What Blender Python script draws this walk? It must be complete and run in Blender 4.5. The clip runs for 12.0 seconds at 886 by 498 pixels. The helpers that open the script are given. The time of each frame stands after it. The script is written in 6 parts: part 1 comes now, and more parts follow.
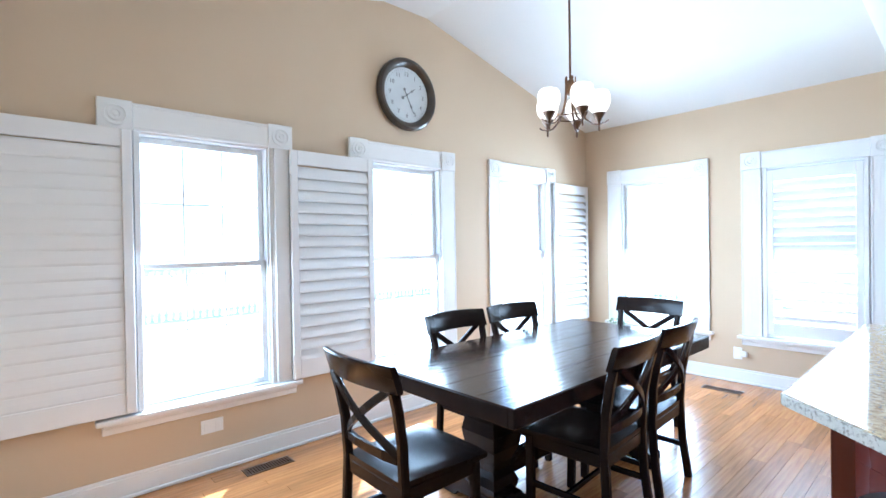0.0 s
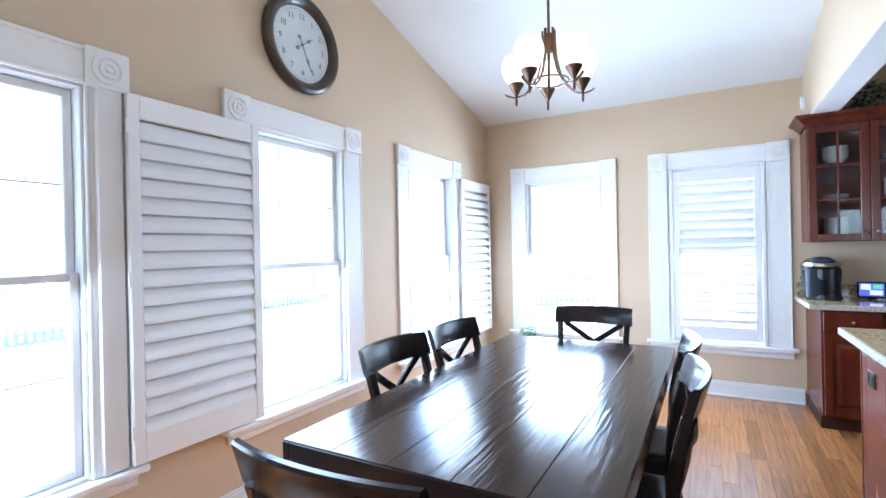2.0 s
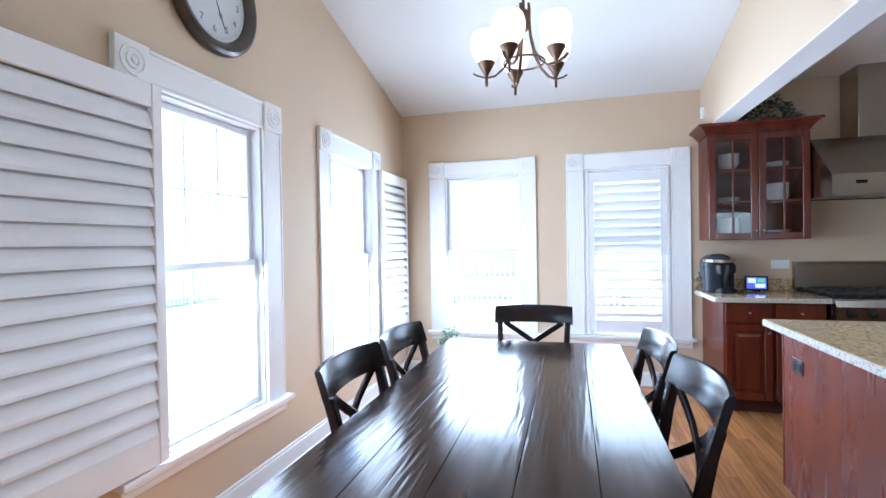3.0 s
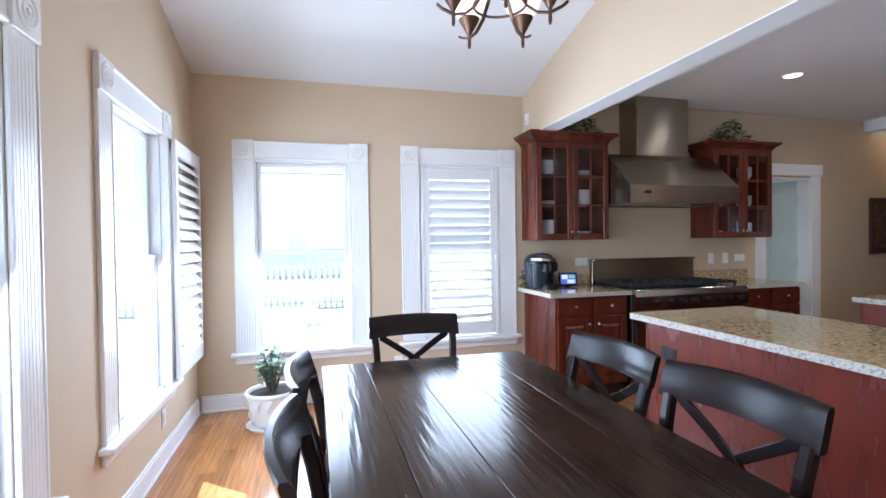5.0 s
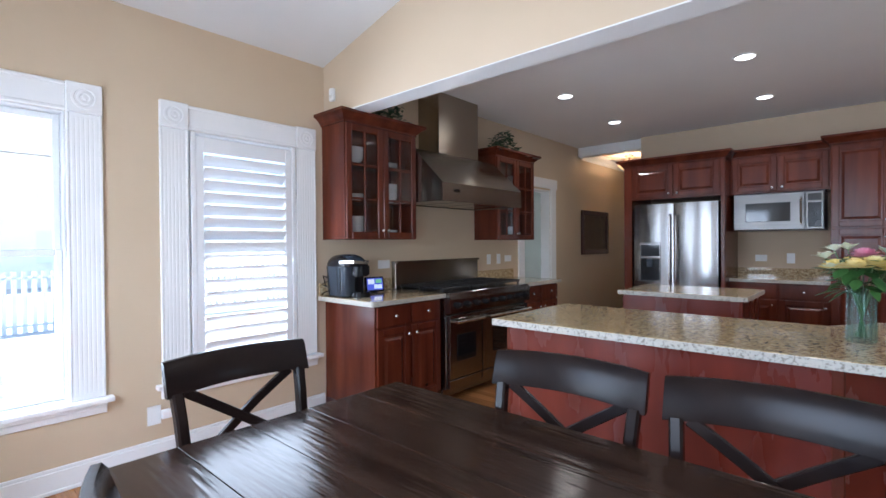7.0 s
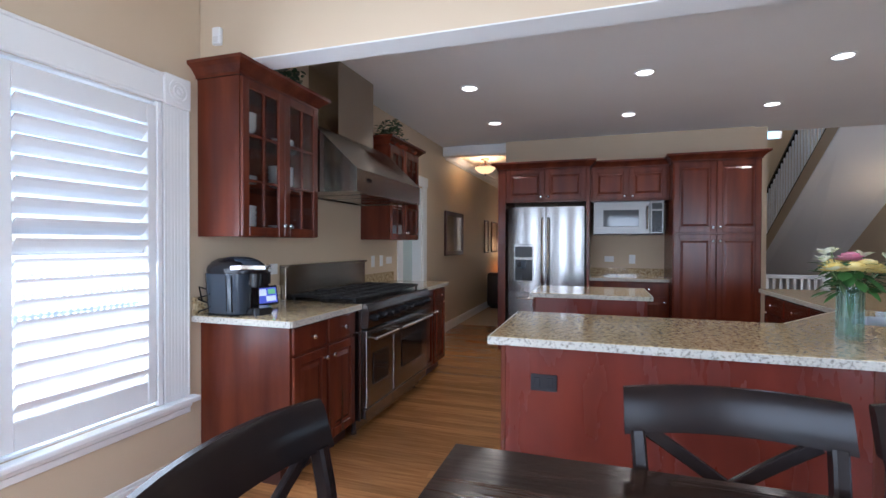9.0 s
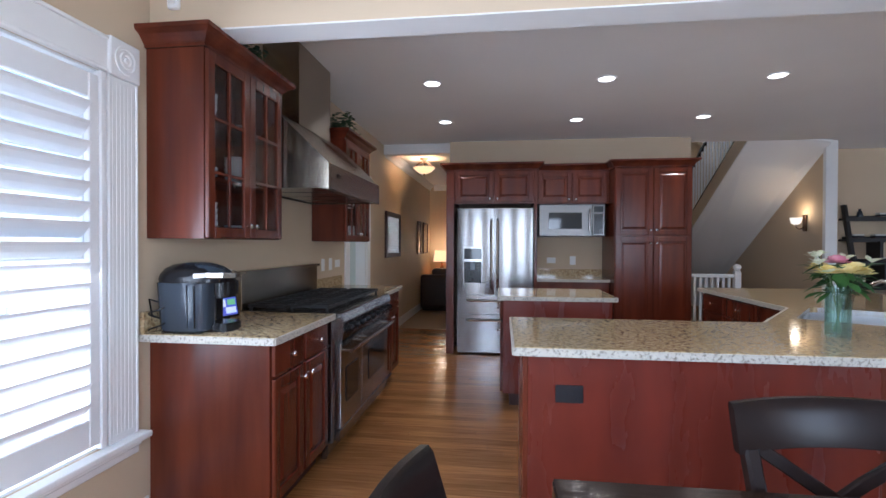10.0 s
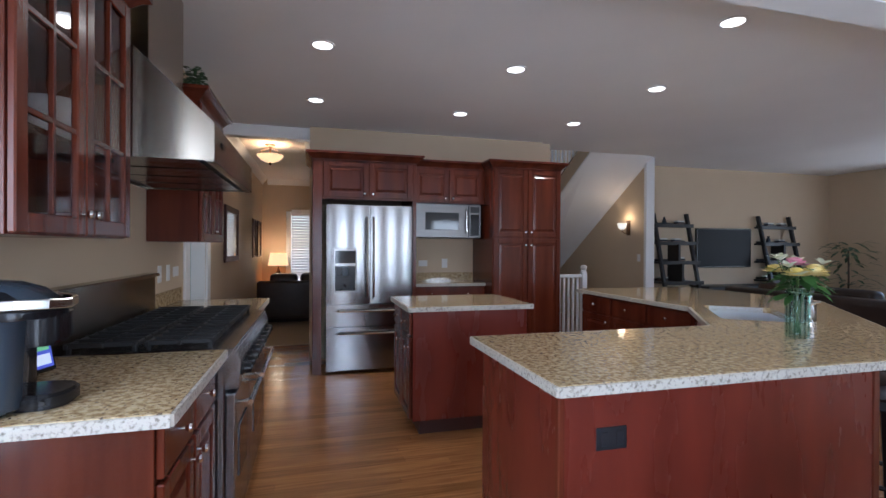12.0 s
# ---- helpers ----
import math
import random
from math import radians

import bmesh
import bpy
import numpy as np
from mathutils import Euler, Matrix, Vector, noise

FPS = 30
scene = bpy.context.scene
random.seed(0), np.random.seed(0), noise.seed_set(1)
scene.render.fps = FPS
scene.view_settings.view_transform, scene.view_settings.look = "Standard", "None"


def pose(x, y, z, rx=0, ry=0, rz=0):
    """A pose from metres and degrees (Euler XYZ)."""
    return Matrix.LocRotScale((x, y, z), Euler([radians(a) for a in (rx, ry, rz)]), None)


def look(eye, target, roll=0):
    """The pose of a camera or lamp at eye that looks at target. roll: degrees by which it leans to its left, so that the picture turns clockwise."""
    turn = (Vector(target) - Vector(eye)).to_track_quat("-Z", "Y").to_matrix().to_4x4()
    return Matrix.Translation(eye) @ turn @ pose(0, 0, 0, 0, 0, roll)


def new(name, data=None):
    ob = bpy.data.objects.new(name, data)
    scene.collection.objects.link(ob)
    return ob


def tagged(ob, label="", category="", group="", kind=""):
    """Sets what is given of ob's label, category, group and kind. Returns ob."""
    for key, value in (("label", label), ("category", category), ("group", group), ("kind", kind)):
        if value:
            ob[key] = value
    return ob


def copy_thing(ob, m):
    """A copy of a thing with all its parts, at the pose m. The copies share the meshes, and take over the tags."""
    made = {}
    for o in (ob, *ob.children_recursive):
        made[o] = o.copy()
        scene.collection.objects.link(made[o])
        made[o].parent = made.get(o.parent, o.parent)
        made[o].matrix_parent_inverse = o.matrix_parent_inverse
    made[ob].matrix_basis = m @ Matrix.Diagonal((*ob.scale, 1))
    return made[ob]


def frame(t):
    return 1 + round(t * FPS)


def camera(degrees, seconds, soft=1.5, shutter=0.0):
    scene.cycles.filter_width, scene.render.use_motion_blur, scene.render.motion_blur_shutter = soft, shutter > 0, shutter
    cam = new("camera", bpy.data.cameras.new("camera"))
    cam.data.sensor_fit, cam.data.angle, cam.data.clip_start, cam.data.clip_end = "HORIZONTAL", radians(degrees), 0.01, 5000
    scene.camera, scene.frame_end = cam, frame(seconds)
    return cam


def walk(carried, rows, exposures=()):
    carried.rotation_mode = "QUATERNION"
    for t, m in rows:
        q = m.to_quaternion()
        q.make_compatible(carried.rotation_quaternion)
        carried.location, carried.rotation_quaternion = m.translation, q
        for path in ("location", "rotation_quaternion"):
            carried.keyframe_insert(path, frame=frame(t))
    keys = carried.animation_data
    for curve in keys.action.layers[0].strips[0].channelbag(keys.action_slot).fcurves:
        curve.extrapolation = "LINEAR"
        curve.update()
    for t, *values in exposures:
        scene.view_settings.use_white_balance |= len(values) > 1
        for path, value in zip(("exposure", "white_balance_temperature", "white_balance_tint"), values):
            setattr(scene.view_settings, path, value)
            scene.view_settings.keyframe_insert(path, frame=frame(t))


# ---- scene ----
cam = camera(86.2, 12.0)
PATH = [
    (0, (1.138, 1.17, 1.389), (2.474, 2.657, 1.371), -0.9),
    (0.5, (1.247, 1.37, 1.404), (2.656, 2.789, 1.386), -0.9),
    (1, (1.312, 1.63, 1.394), (2.835, 2.927, 1.376), -1.0),
    (1.5, (1.394, 1.896, 1.368), (3.034, 3.04, 1.356), -1.1),
    (2, (1.446, 2.144, 1.372), (3.189, 3.126, 1.369), -1.2),
    (2.5, (1.489, 2.387, 1.375), (3.342, 3.139, 1.363), -1.1),
    (4.5, (2.002, 3.202, 1.359), (3.991, 2.996, 1.328), -1.0),
    (5, (2.166, 3.405, 1.36), (4.095, 2.879, 1.329), -0.8),
    (5.5, (2.375, 3.534, 1.343), (4.191, 2.697, 1.313), -0.6),
    (6, (2.618, 3.611, 1.323), (4.304, 2.535, 1.31), -0.7),
    (6.5, (2.844, 3.654, 1.32), (4.368, 2.359, 1.297), -0.4),
    (7, (3.117, 3.653, 1.321), (4.451, 2.164, 1.299), -0.4),
    (7.5, (3.39, 3.664, 1.324), (4.514, 2.011, 1.303), -0.2),
    (9.5, (4.434, 3.588, 1.324), (4.884, 1.64, 1.302), 0.2),
    (10, (4.682, 3.529, 1.336), (4.931, 1.545, 1.317), 0.2),
    (10.5, (4.886, 3.39, 1.333), (4.932, 1.391, 1.318), 0.2),
    (11, (5.088, 3.251, 1.33), (4.924, 1.258, 1.32), 0.2),
    (11.5, (5.222, 3.06, 1.338), (4.859, 1.093, 1.323), 0.2),
    (12, (5.349, 2.844, 1.334), (4.823, 0.914, 1.326), 0.3),
]
EXPO = [(0.0, 2.55, 4800, 1), (2.5, 2.25, 4900, 6), (5.5, 1.88, 5250, 10), (7.5, 1.78, 5350, 10), (9.5, 1.74, 5300, 11), (11.5, 1.6, 5300, 12), (12.0, 1.57, 5300, 12)]
walk(cam, [(t, look(eye, target, roll)) for t, eye, target, roll in PATH], EXPO)

# ---- light ----
w = bpy.data.worlds.new("sky")
scene.world = w
w.use_nodes = True
wn, wl = w.node_tree.nodes, w.node_tree.links
sky = wn.new("ShaderNodeTexSky")
sky.sky_type, sky.sun_disc = "NISHITA", False
SUN_ELEV, SUN_FROM = 57.0, 40.0  # degrees; turned from +y towards +x
sky.sun_elevation, sky.sun_rotation = radians(SUN_ELEV), radians(SUN_FROM)
bg = wn["Background"]
bg.inputs["Strength"].default_value = 0.15
wl.new(sky.outputs["Color"], bg.inputs["Color"])
sl = bpy.data.lights.new("sun", "SUN")
sl.energy, sl.angle, sl.color = 5.0, radians(0.5), (1.0, 0.95, 0.88)
so = new("sun", sl)
sd = Vector((math.sin(radians(SUN_FROM)) * math.cos(radians(SUN_ELEV)), math.cos(radians(SUN_FROM)) * math.cos(radians(SUN_ELEV)), math.sin(radians(SUN_ELEV))))
so.matrix_basis = look(sd * 30, (0, 0, 0))


def opening_light(name, eye, target, wide, high, watts):
    """The sky's light through a window opening."""
    al = bpy.data.lights.new(name, "AREA")
    al.shape, al.size, al.size_y, al.energy, al.color = "RECTANGLE", wide, high, watts, (0.92, 0.96, 1.0)
    new(name, al).matrix_basis = look(eye, target)


for x in (2.015, 3.57, 5.13):
    opening_light("daylight_north", (x, 4.325, 1.27), (x, 0, -0.4), 0.73, 1.55, 10)
for x, y, watts in ((6.352, 3.493, 12), (6.325, 2.095, 8)):
    opening_light("daylight_east", (x, y, 1.27), (0, y, -0.8), 0.73, 1.55, watts)
# Living area openings are out of view, added for the bluish ceiling light.
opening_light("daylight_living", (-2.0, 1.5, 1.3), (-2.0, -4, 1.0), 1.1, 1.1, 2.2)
opening_light("daylight_living", (-4.45, -1.6, 1.35), (0, -1.6, 1.4), 2.0, 1.5, 4.0)
# Upstairs opening is unseen, added to light the balusters from above.
opening_light("daylight_upstairs", (1.3, -7.7, 4.1), (1.3, -3, 3.2), 1.2, 1.3, 4)
# Closet end opening is unseen, added since the door there stands lit.
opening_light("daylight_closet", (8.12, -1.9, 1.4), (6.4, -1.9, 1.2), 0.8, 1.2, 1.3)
opening_light("daylight_sitting", (5.55, -7.6, 1.3), (5.55, 0, 1.0), 0.5, 1.35, 1.5)

# ---- tools ----
def thing(name, label, category, at=(0, 0, 0), group="", kind=""):
    ob = new(name)
    ob.empty_display_size = 0.05
    ob.matrix_basis = Matrix.Translation(at)
    return tagged(ob, label, category, group, kind)


def part(name, bm, mat, parent=None, label="", smooth=False):
    me = bpy.data.meshes.new(name)
    bm.normal_update()
    bm.to_mesh(me)
    bm.free()
    if smooth:
        me.shade_smooth()
        me.set_sharp_from_angle(angle=radians(38))
    me.materials.append(mat)
    ob = new(name, me)
    if parent is not None:
        ob.parent = parent
        if parent.parent is None:
            ob.matrix_parent_inverse = parent.matrix_basis.inverted()
    return tagged(ob, label)


def settle(before, dx, dy):
    """Moves all that was built since `before` into its place on the plan."""
    for ob in list(scene.objects):
        if ob not in before and ob.parent is None:
            ob.matrix_basis = Matrix.Translation((dx, dy, 0)) @ ob.matrix_basis


def struct(name, bm, mat, label, category, smooth=False):
    return tagged(part(name, bm, mat, None, "", smooth), label, category, "", "structure")


def bx(bm, a, b, bevel=0.0, m=None, seg=1):
    """A box from corner a to corner b, its edges rounded."""
    lo = [min(p, q) for p, q in zip(a, b)]
    hi = [max(p, q) for p, q in zip(a, b)]
    mat = Matrix.Translation([(p + q) / 2 for p, q in zip(lo, hi)]) @ Matrix.Diagonal([q - p for p, q in zip(lo, hi)] + [1])
    r = bmesh.ops.create_cube(bm, size=1.0, matrix=(m @ mat) if m else mat)
    if bevel > 0:
        es = list({e for v in r["verts"] for e in v.link_edges})
        bmesh.ops.bevel(bm, geom=es, offset=bevel, segments=seg, affect="EDGES", profile=0.6)
    return bm


def box(a, b, bevel=0.0, m=None, seg=1):
    return bx(bmesh.new(), a, b, bevel, m, seg)


def prism(bm, pts, lo, hi, axis="z", m=None):
    """A flat outline (two coordinates in cyclic order of the other axes) drawn out along an axis."""
    def at(p, q, w):
        v = {"z": (p, q, w), "y": (p, w, q), "x": (w, p, q)}[axis]
        return m @ Vector(v) if m else Vector(v)
    n = len(pts)
    a = [bm.verts.new(at(p, q, lo)) for p, q in pts]
    b = [bm.verts.new(at(p, q, hi)) for p, q in pts]
    fs = [bm.faces.new(a[::-1]), bm.faces.new(b)]
    for i in range(n):
        fs.append(bm.faces.new((a[i], a[(i + 1) % n], b[(i + 1) % n], b[i])))
    bmesh.ops.recalc_face_normals(bm, faces=fs)
    return fs


def lathe(bm, prof, c=(0, 0, 0), seg=24, m=None):
    """Turns a profile of (radius, height) about the upright axis through c."""
    rings = []
    for r, z in prof:
        ring = []
        for i in range(seg):
            a = 2 * math.pi * i / seg
            v = Vector((c[0] + r * math.cos(a), c[1] + r * math.sin(a), c[2] + z))
            ring.append(bm.verts.new(m @ v if m else v))
        rings.append(ring)
    fs = []
    for p, q in zip(rings, rings[1:]):
        for i in range(seg):
            fs.append(bm.faces.new((p[i], p[(i + 1) % seg], q[(i + 1) % seg], q[i])))
    fs.append(bm.faces.new(rings[0][::-1]))
    fs.append(bm.faces.new(rings[-1]))
    return fs


def tube(bm, pts, r, seg=8, flat=1.0, m=None):
    """A round bar along points; r one radius or one for each point."""
    pts = [Vector(p) for p in pts]
    rs = r if isinstance(r, (list, tuple)) else [r] * len(pts)
    rings, ref = [], None
    for i, p in enumerate(pts):
        d = (pts[min(i + 1, len(pts) - 1)] - pts[max(i - 1, 0)]).normalized()
        if ref is None:
            ref = Vector((0, 0, 1)) if abs(d.z) < 0.9 else Vector((1, 0, 0))
        u = d.cross(ref).normalized()
        w = u.cross(d).normalized()
        ref = w
        ring = []
        for k in range(seg):
            a = 2 * math.pi * k / seg
            v = p + u * math.cos(a) * rs[i] + w * math.sin(a) * rs[i] * flat
            ring.append(bm.verts.new(m @ v if m else v))
        rings.append(ring)
    for p, q in zip(rings, rings[1:]):
        for k in range(seg):
            bm.faces.new((p[k], p[(k + 1) % seg], q[(k + 1) % seg], q[k]))
    bm.faces.new(rings[0][::-1])
    bm.faces.new(rings[-1])
    return bm


def beam(bm, pts, w, h, side=(1, 0, 0), bevel=0.0):
    """A rectangular bar along points: w across the side direction, h square to it."""
    pts = [Vector(p) for p in pts]
    side = Vector(side)
    rings = []
    for i, p in enumerate(pts):
        d = (pts[min(i + 1, len(pts) - 1)] - pts[max(i - 1, 0)]).normalized()
        s = (side - d * side.dot(d)).normalized()
        n = d.cross(s).normalized()
        c = min(w, h) * 0.18
        ring = []
        for a, b in ((-w / 2 + c, -h / 2), (w / 2 - c, -h / 2), (w / 2, -h / 2 + c), (w / 2, h / 2 - c), (w / 2 - c, h / 2), (-w / 2 + c, h / 2), (-w / 2, h / 2 - c), (-w / 2, -h / 2 + c)):
            ring.append(bm.verts.new(p + s * a + n * b))
        rings.append(ring)
    fs = []
    for p, q in zip(rings, rings[1:]):
        for k in range(8):
            fs.append(bm.faces.new((p[k], p[(k + 1) % 8], q[(k + 1) % 8], q[k])))
    fs.append(bm.faces.new(rings[0][::-1]))
    fs.append(bm.faces.new(rings[-1]))
    bmesh.ops.recalc_face_normals(bm, faces=fs)
    return bm


def face_m(origin, u, out):
    """Local axes: x along u, y up, z out of the face."""
    u, out = Vector(u).normalized(), Vector(out).normalized()
    up = Vector((0, 0, 1))
    m = Matrix((u, up, out)).transposed().to_4x4()
    m.translation = origin
    return m


def writing(text, size, mat, m, parent, name="writing"):
    cu = bpy.data.curves.new(name, "FONT")
    cu.body, cu.size, cu.extrude = text, size, 0.0008
    cu.align_x, cu.align_y = "CENTER", "CENTER"
    tmp = bpy.data.objects.new(name, cu)
    me = bpy.data.meshes.new_from_object(tmp)
    bpy.data.objects.remove(tmp)
    me.transform(m)
    me.materials.clear()
    me.materials.append(mat)
    ob = new(name, me)
    ob.parent = parent
    if parent.parent is None:
        ob.matrix_parent_inverse = parent.matrix_basis.inverted()
    return ob

# ---- materials ----
def material(name, base, rough=0.5, metal=0.0, second=None, scale=6.0, stretch=(1, 1, 1), bump=0.0, bscale=60.0, detail=6.0, amount=(0.35, 0.65),
             coat=0.0, vary=0.0, rvar=0.0, spec=0.5, island=False):
    """A principled surface: two tones mixed by noise, fine relief, and a shift of tone from piece to piece."""
    mt = bpy.data.materials.new(name)
    mt.use_nodes = True
    nt = mt.node_tree
    nd, ln = nt.nodes, nt.links
    bs = nd["Principled BSDF"]
    bs.inputs["Roughness"].default_value, bs.inputs["Metallic"].default_value = rough, metal
    bs.inputs["Coat Weight"].default_value, bs.inputs["Specular IOR Level"].default_value = coat, spec
    bs.inputs["Coat Roughness"].default_value = 0.12
    tc, mp = nd.new("ShaderNodeTexCoord"), nd.new("ShaderNodeMapping")
    mp.inputs["Scale"].default_value = stretch
    ln.new(tc.outputs["Object"], mp.inputs["Vector"])
    n1 = nd.new("ShaderNodeTexNoise")
    n1.inputs["Scale"].default_value, n1.inputs["Detail"].default_value = scale, detail
    ln.new(mp.outputs["Vector"], n1.inputs["Vector"])
    ramp = nd.new("ShaderNodeValToRGB")
    ramp.color_ramp.elements[0].position, ramp.color_ramp.elements[1].position = amount
    ramp.color_ramp.elements[0].color = (*base, 1)
    ramp.color_ramp.elements[1].color = (*(second or [c * 0.93 for c in base]), 1)
    ln.new(n1.outputs["Fac"], ramp.inputs["Fac"])
    col = ramp.outputs["Color"]
    if vary:
        if island:
            rnd = nd.new("ShaderNodeNewGeometry").outputs["Random Per Island"]
        else:
            rnd = nd.new("ShaderNodeObjectInfo").outputs["Random"]
        hs, mr = nd.new("ShaderNodeHueSaturation"), nd.new("ShaderNodeMapRange")
        mr.inputs["To Min"].default_value, mr.inputs["To Max"].default_value = 1 - vary, 1 + vary
        ln.new(rnd, mr.inputs["Value"])
        ln.new(mr.outputs["Result"], hs.inputs["Value"])
        ln.new(col, hs.inputs["Color"])
        col = hs.outputs["Color"]
    ln.new(col, bs.inputs["Base Color"])
    if rvar:
        m2 = nd.new("ShaderNodeMapRange")
        m2.inputs["To Min"].default_value, m2.inputs["To Max"].default_value = max(0.02, rough - rvar), rough + rvar
        ln.new(n1.outputs["Fac"], m2.inputs["Value"])
        ln.new(m2.outputs["Result"], bs.inputs["Roughness"])
    if bump:
        n2, bp = nd.new("ShaderNodeTexNoise"), nd.new("ShaderNodeBump")
        n2.inputs["Scale"].default_value, n2.inputs["Detail"].default_value = bscale, 3
        ln.new(mp.outputs["Vector"], n2.inputs["Vector"])
        ln.new(n2.outputs["Fac"], bp.inputs["Height"])
        bp.inputs["Strength"].default_value, bp.inputs["Distance"].default_value = bump, 0.01
        ln.new(bp.outputs["Normal"], bs.inputs["Normal"])
    return mt


def glow(name, colour, strength):
    mt = bpy.data.materials.new(name)
    mt.use_nodes = True
    bs = mt.node_tree.nodes["Principled BSDF"]
    bs.inputs["Base Color"].default_value = (*colour, 1)
    bs.inputs["Emission Color"].default_value = (*colour, 1)
    bs.inputs["Emission Strength"].default_value = strength
    return mt


def glassy(name, tint=(1, 1, 1), rough=0.0):
    """Thin clear glass: mostly see-through, with a mirror share that grows towards grazing views."""
    mt = bpy.data.materials.new(name)
    mt.use_nodes = True
    nt = mt.node_tree
    nd, ln = nt.nodes, nt.links
    nd.remove(nd["Principled BSDF"])
    tr, gl, mx, fr = nd.new("ShaderNodeBsdfTransparent"), nd.new("ShaderNodeBsdfGlossy"), nd.new("ShaderNodeMixShader"), nd.new("ShaderNodeLayerWeight")
    tr.inputs["Color"].default_value = (*tint, 1)
    gl.inputs["Roughness"].default_value = rough
    fr.inputs["Blend"].default_value = 0.5
    pw, ad = nd.new("ShaderNodeMath"), nd.new("ShaderNodeMath")
    pw.operation, pw.inputs[1].default_value = "POWER", 4.0
    ad.operation, ad.inputs[1].default_value, ad.inputs[2].default_value = "MULTIPLY_ADD", 0.55, 0.035
    ln.new(fr.outputs["Facing"], pw.inputs[0])
    ln.new(pw.outputs["Value"], ad.inputs[0])
    ln.new(ad.outputs["Value"], mx.inputs["Fac"])
    ln.new(tr.outputs["BSDF"], mx.inputs[1])
    ln.new(gl.outputs["BSDF"], mx.inputs[2])
    ln.new(mx.outputs["Shader"], nd["Material Output"].inputs["Surface"])
    return mt


PAINT = material("tan_wall_paint", (0.60, 0.48, 0.335), 0.72, second=(0.575, 0.455, 0.315), scale=1.3, bump=0.05, bscale=220)
# One ceiling white: bounce light painted into KCEIL, excess daylight taken out of CEIL.
KCEIL = material("brightened_ceiling_white", (0.87, 0.87, 0.87), 0.85, second=(0.84, 0.84, 0.84), scale=1.1, bump=0.05, bscale=160)
CEIL = material("dimmed_ceiling_white", (0.70, 0.70, 0.69), 0.85, second=(0.68, 0.68, 0.67), scale=1.1, bump=0.05, bscale=160)
TRIM = material("white_trim_paint", (0.82, 0.82, 0.81), 0.32, second=(0.79, 0.79, 0.785), scale=3, bump=0.02, bscale=90)
SHUT = material("white_shutter_paint", (0.80, 0.80, 0.80), 0.38, second=(0.77, 0.77, 0.775), scale=4, bump=0.02, bscale=80)
VINYL = material("white_vinyl", (0.78, 0.79, 0.80), 0.35, scale=5)
OAK = material("honey_oak_floor", (0.41, 0.188, 0.064), 0.22, second=(0.23, 0.092, 0.029), scale=9, stretch=(0.35, 6, 1), bump=0.05, bscale=55, amount=(0.3, 0.75), vary=0.22, rvar=0.06, coat=0.2)
OAKI = material("honey_oak_strip", (0.41, 0.188, 0.064), 0.22, second=(0.23, 0.092, 0.029), scale=9, stretch=(0.35, 6, 1), bump=0.05, bscale=55, amount=(0.3, 0.75), vary=0.22, rvar=0.06, coat=0.2, island=True)
GAP = material("dark_floor_joint", (0.22, 0.11, 0.05), 0.7)
CHERRY = material("cherry_wood", (0.138, 0.029, 0.013), 0.25, second=(0.062, 0.012, 0.006), scale=2.2, stretch=(4, 4, 0.45), bump=0.02, bscale=40, amount=(0.28, 0.74), rvar=0.05, spec=0.45)
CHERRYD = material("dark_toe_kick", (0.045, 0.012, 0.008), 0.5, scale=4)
PANEL = material("red_stained_panel", (0.172, 0.029, 0.017), 0.27, second=(0.115, 0.020, 0.012), scale=1.8, stretch=(3, 3, 0.7), bump=0.02, bscale=50, rvar=0.05)
ESPRESSO = material("espresso_stained_wood", (0.011, 0.008, 0.008), 0.22, second=(0.018, 0.011, 0.009), scale=5, stretch=(1, 1, 1), bump=0.03, bscale=24, rvar=0.06, spec=0.17)
STEEL = material("brushed_steel", (0.33, 0.32, 0.315), 0.20, 1.0, second=(0.25, 0.245, 0.24), scale=2, stretch=(20, 20, 0.4), amount=(0.2, 0.8), rvar=0.04)
STEELM = material("satin_microwave_steel", (0.20, 0.195, 0.19), 0.33, 1.0, second=(0.165, 0.16, 0.155), scale=3, stretch=(1, 1, 30), amount=(0.2, 0.8))
STEELH = material("hood_steel", (0.37, 0.325, 0.265), 0.25, 1.0, second=(0.355, 0.31, 0.25), scale=6, stretch=(0.6, 0.6, 60), amount=(0.2, 0.8))


def brushed(mt, amount):
    """Stretches highlights upwards, across the horizontal brush marks."""
    nd, ln = mt.node_tree.nodes, mt.node_tree.links
    tg = nd.new("ShaderNodeTangent")
    tg.direction_type, tg.axis = "RADIAL", "Z"
    bs = nd["Principled BSDF"]
    ln.new(tg.outputs["Tangent"], bs.inputs["Tangent"])
    bs.inputs["Anisotropic"].default_value, bs.inputs["Anisotropic Rotation"].default_value = amount, 0.25


brushed(STEELH, 0.8)
brushed(STEEL, 0.5)
CHROME = material("polished_nickel", (0.72, 0.70, 0.67), 0.16, 1.0)
IRON = material("black_cast_iron", (0.012, 0.012, 0.013), 0.5, scale=20, bump=0.15, bscale=120)
BLACKP = material("black_plastic", (0.009, 0.009, 0.011), 0.20, scale=8, spec=0.35)
BRONZE = material("brushed_bronze", (0.15, 0.085, 0.05), 0.38, 0.75, second=(0.10, 0.056, 0.034), scale=14)
CLOCKF = material("dark_bronze_frame", (0.035, 0.027, 0.02), 0.30, 0.2, second=(0.06, 0.042, 0.028), scale=10, coat=0.2)
DIAL = material("pale_clock_dial", (0.62, 0.65, 0.66), 0.5, second=(0.56, 0.59, 0.61), scale=6)
INK = material("grey_clock_ink", (0.20, 0.21, 0.22), 0.6)
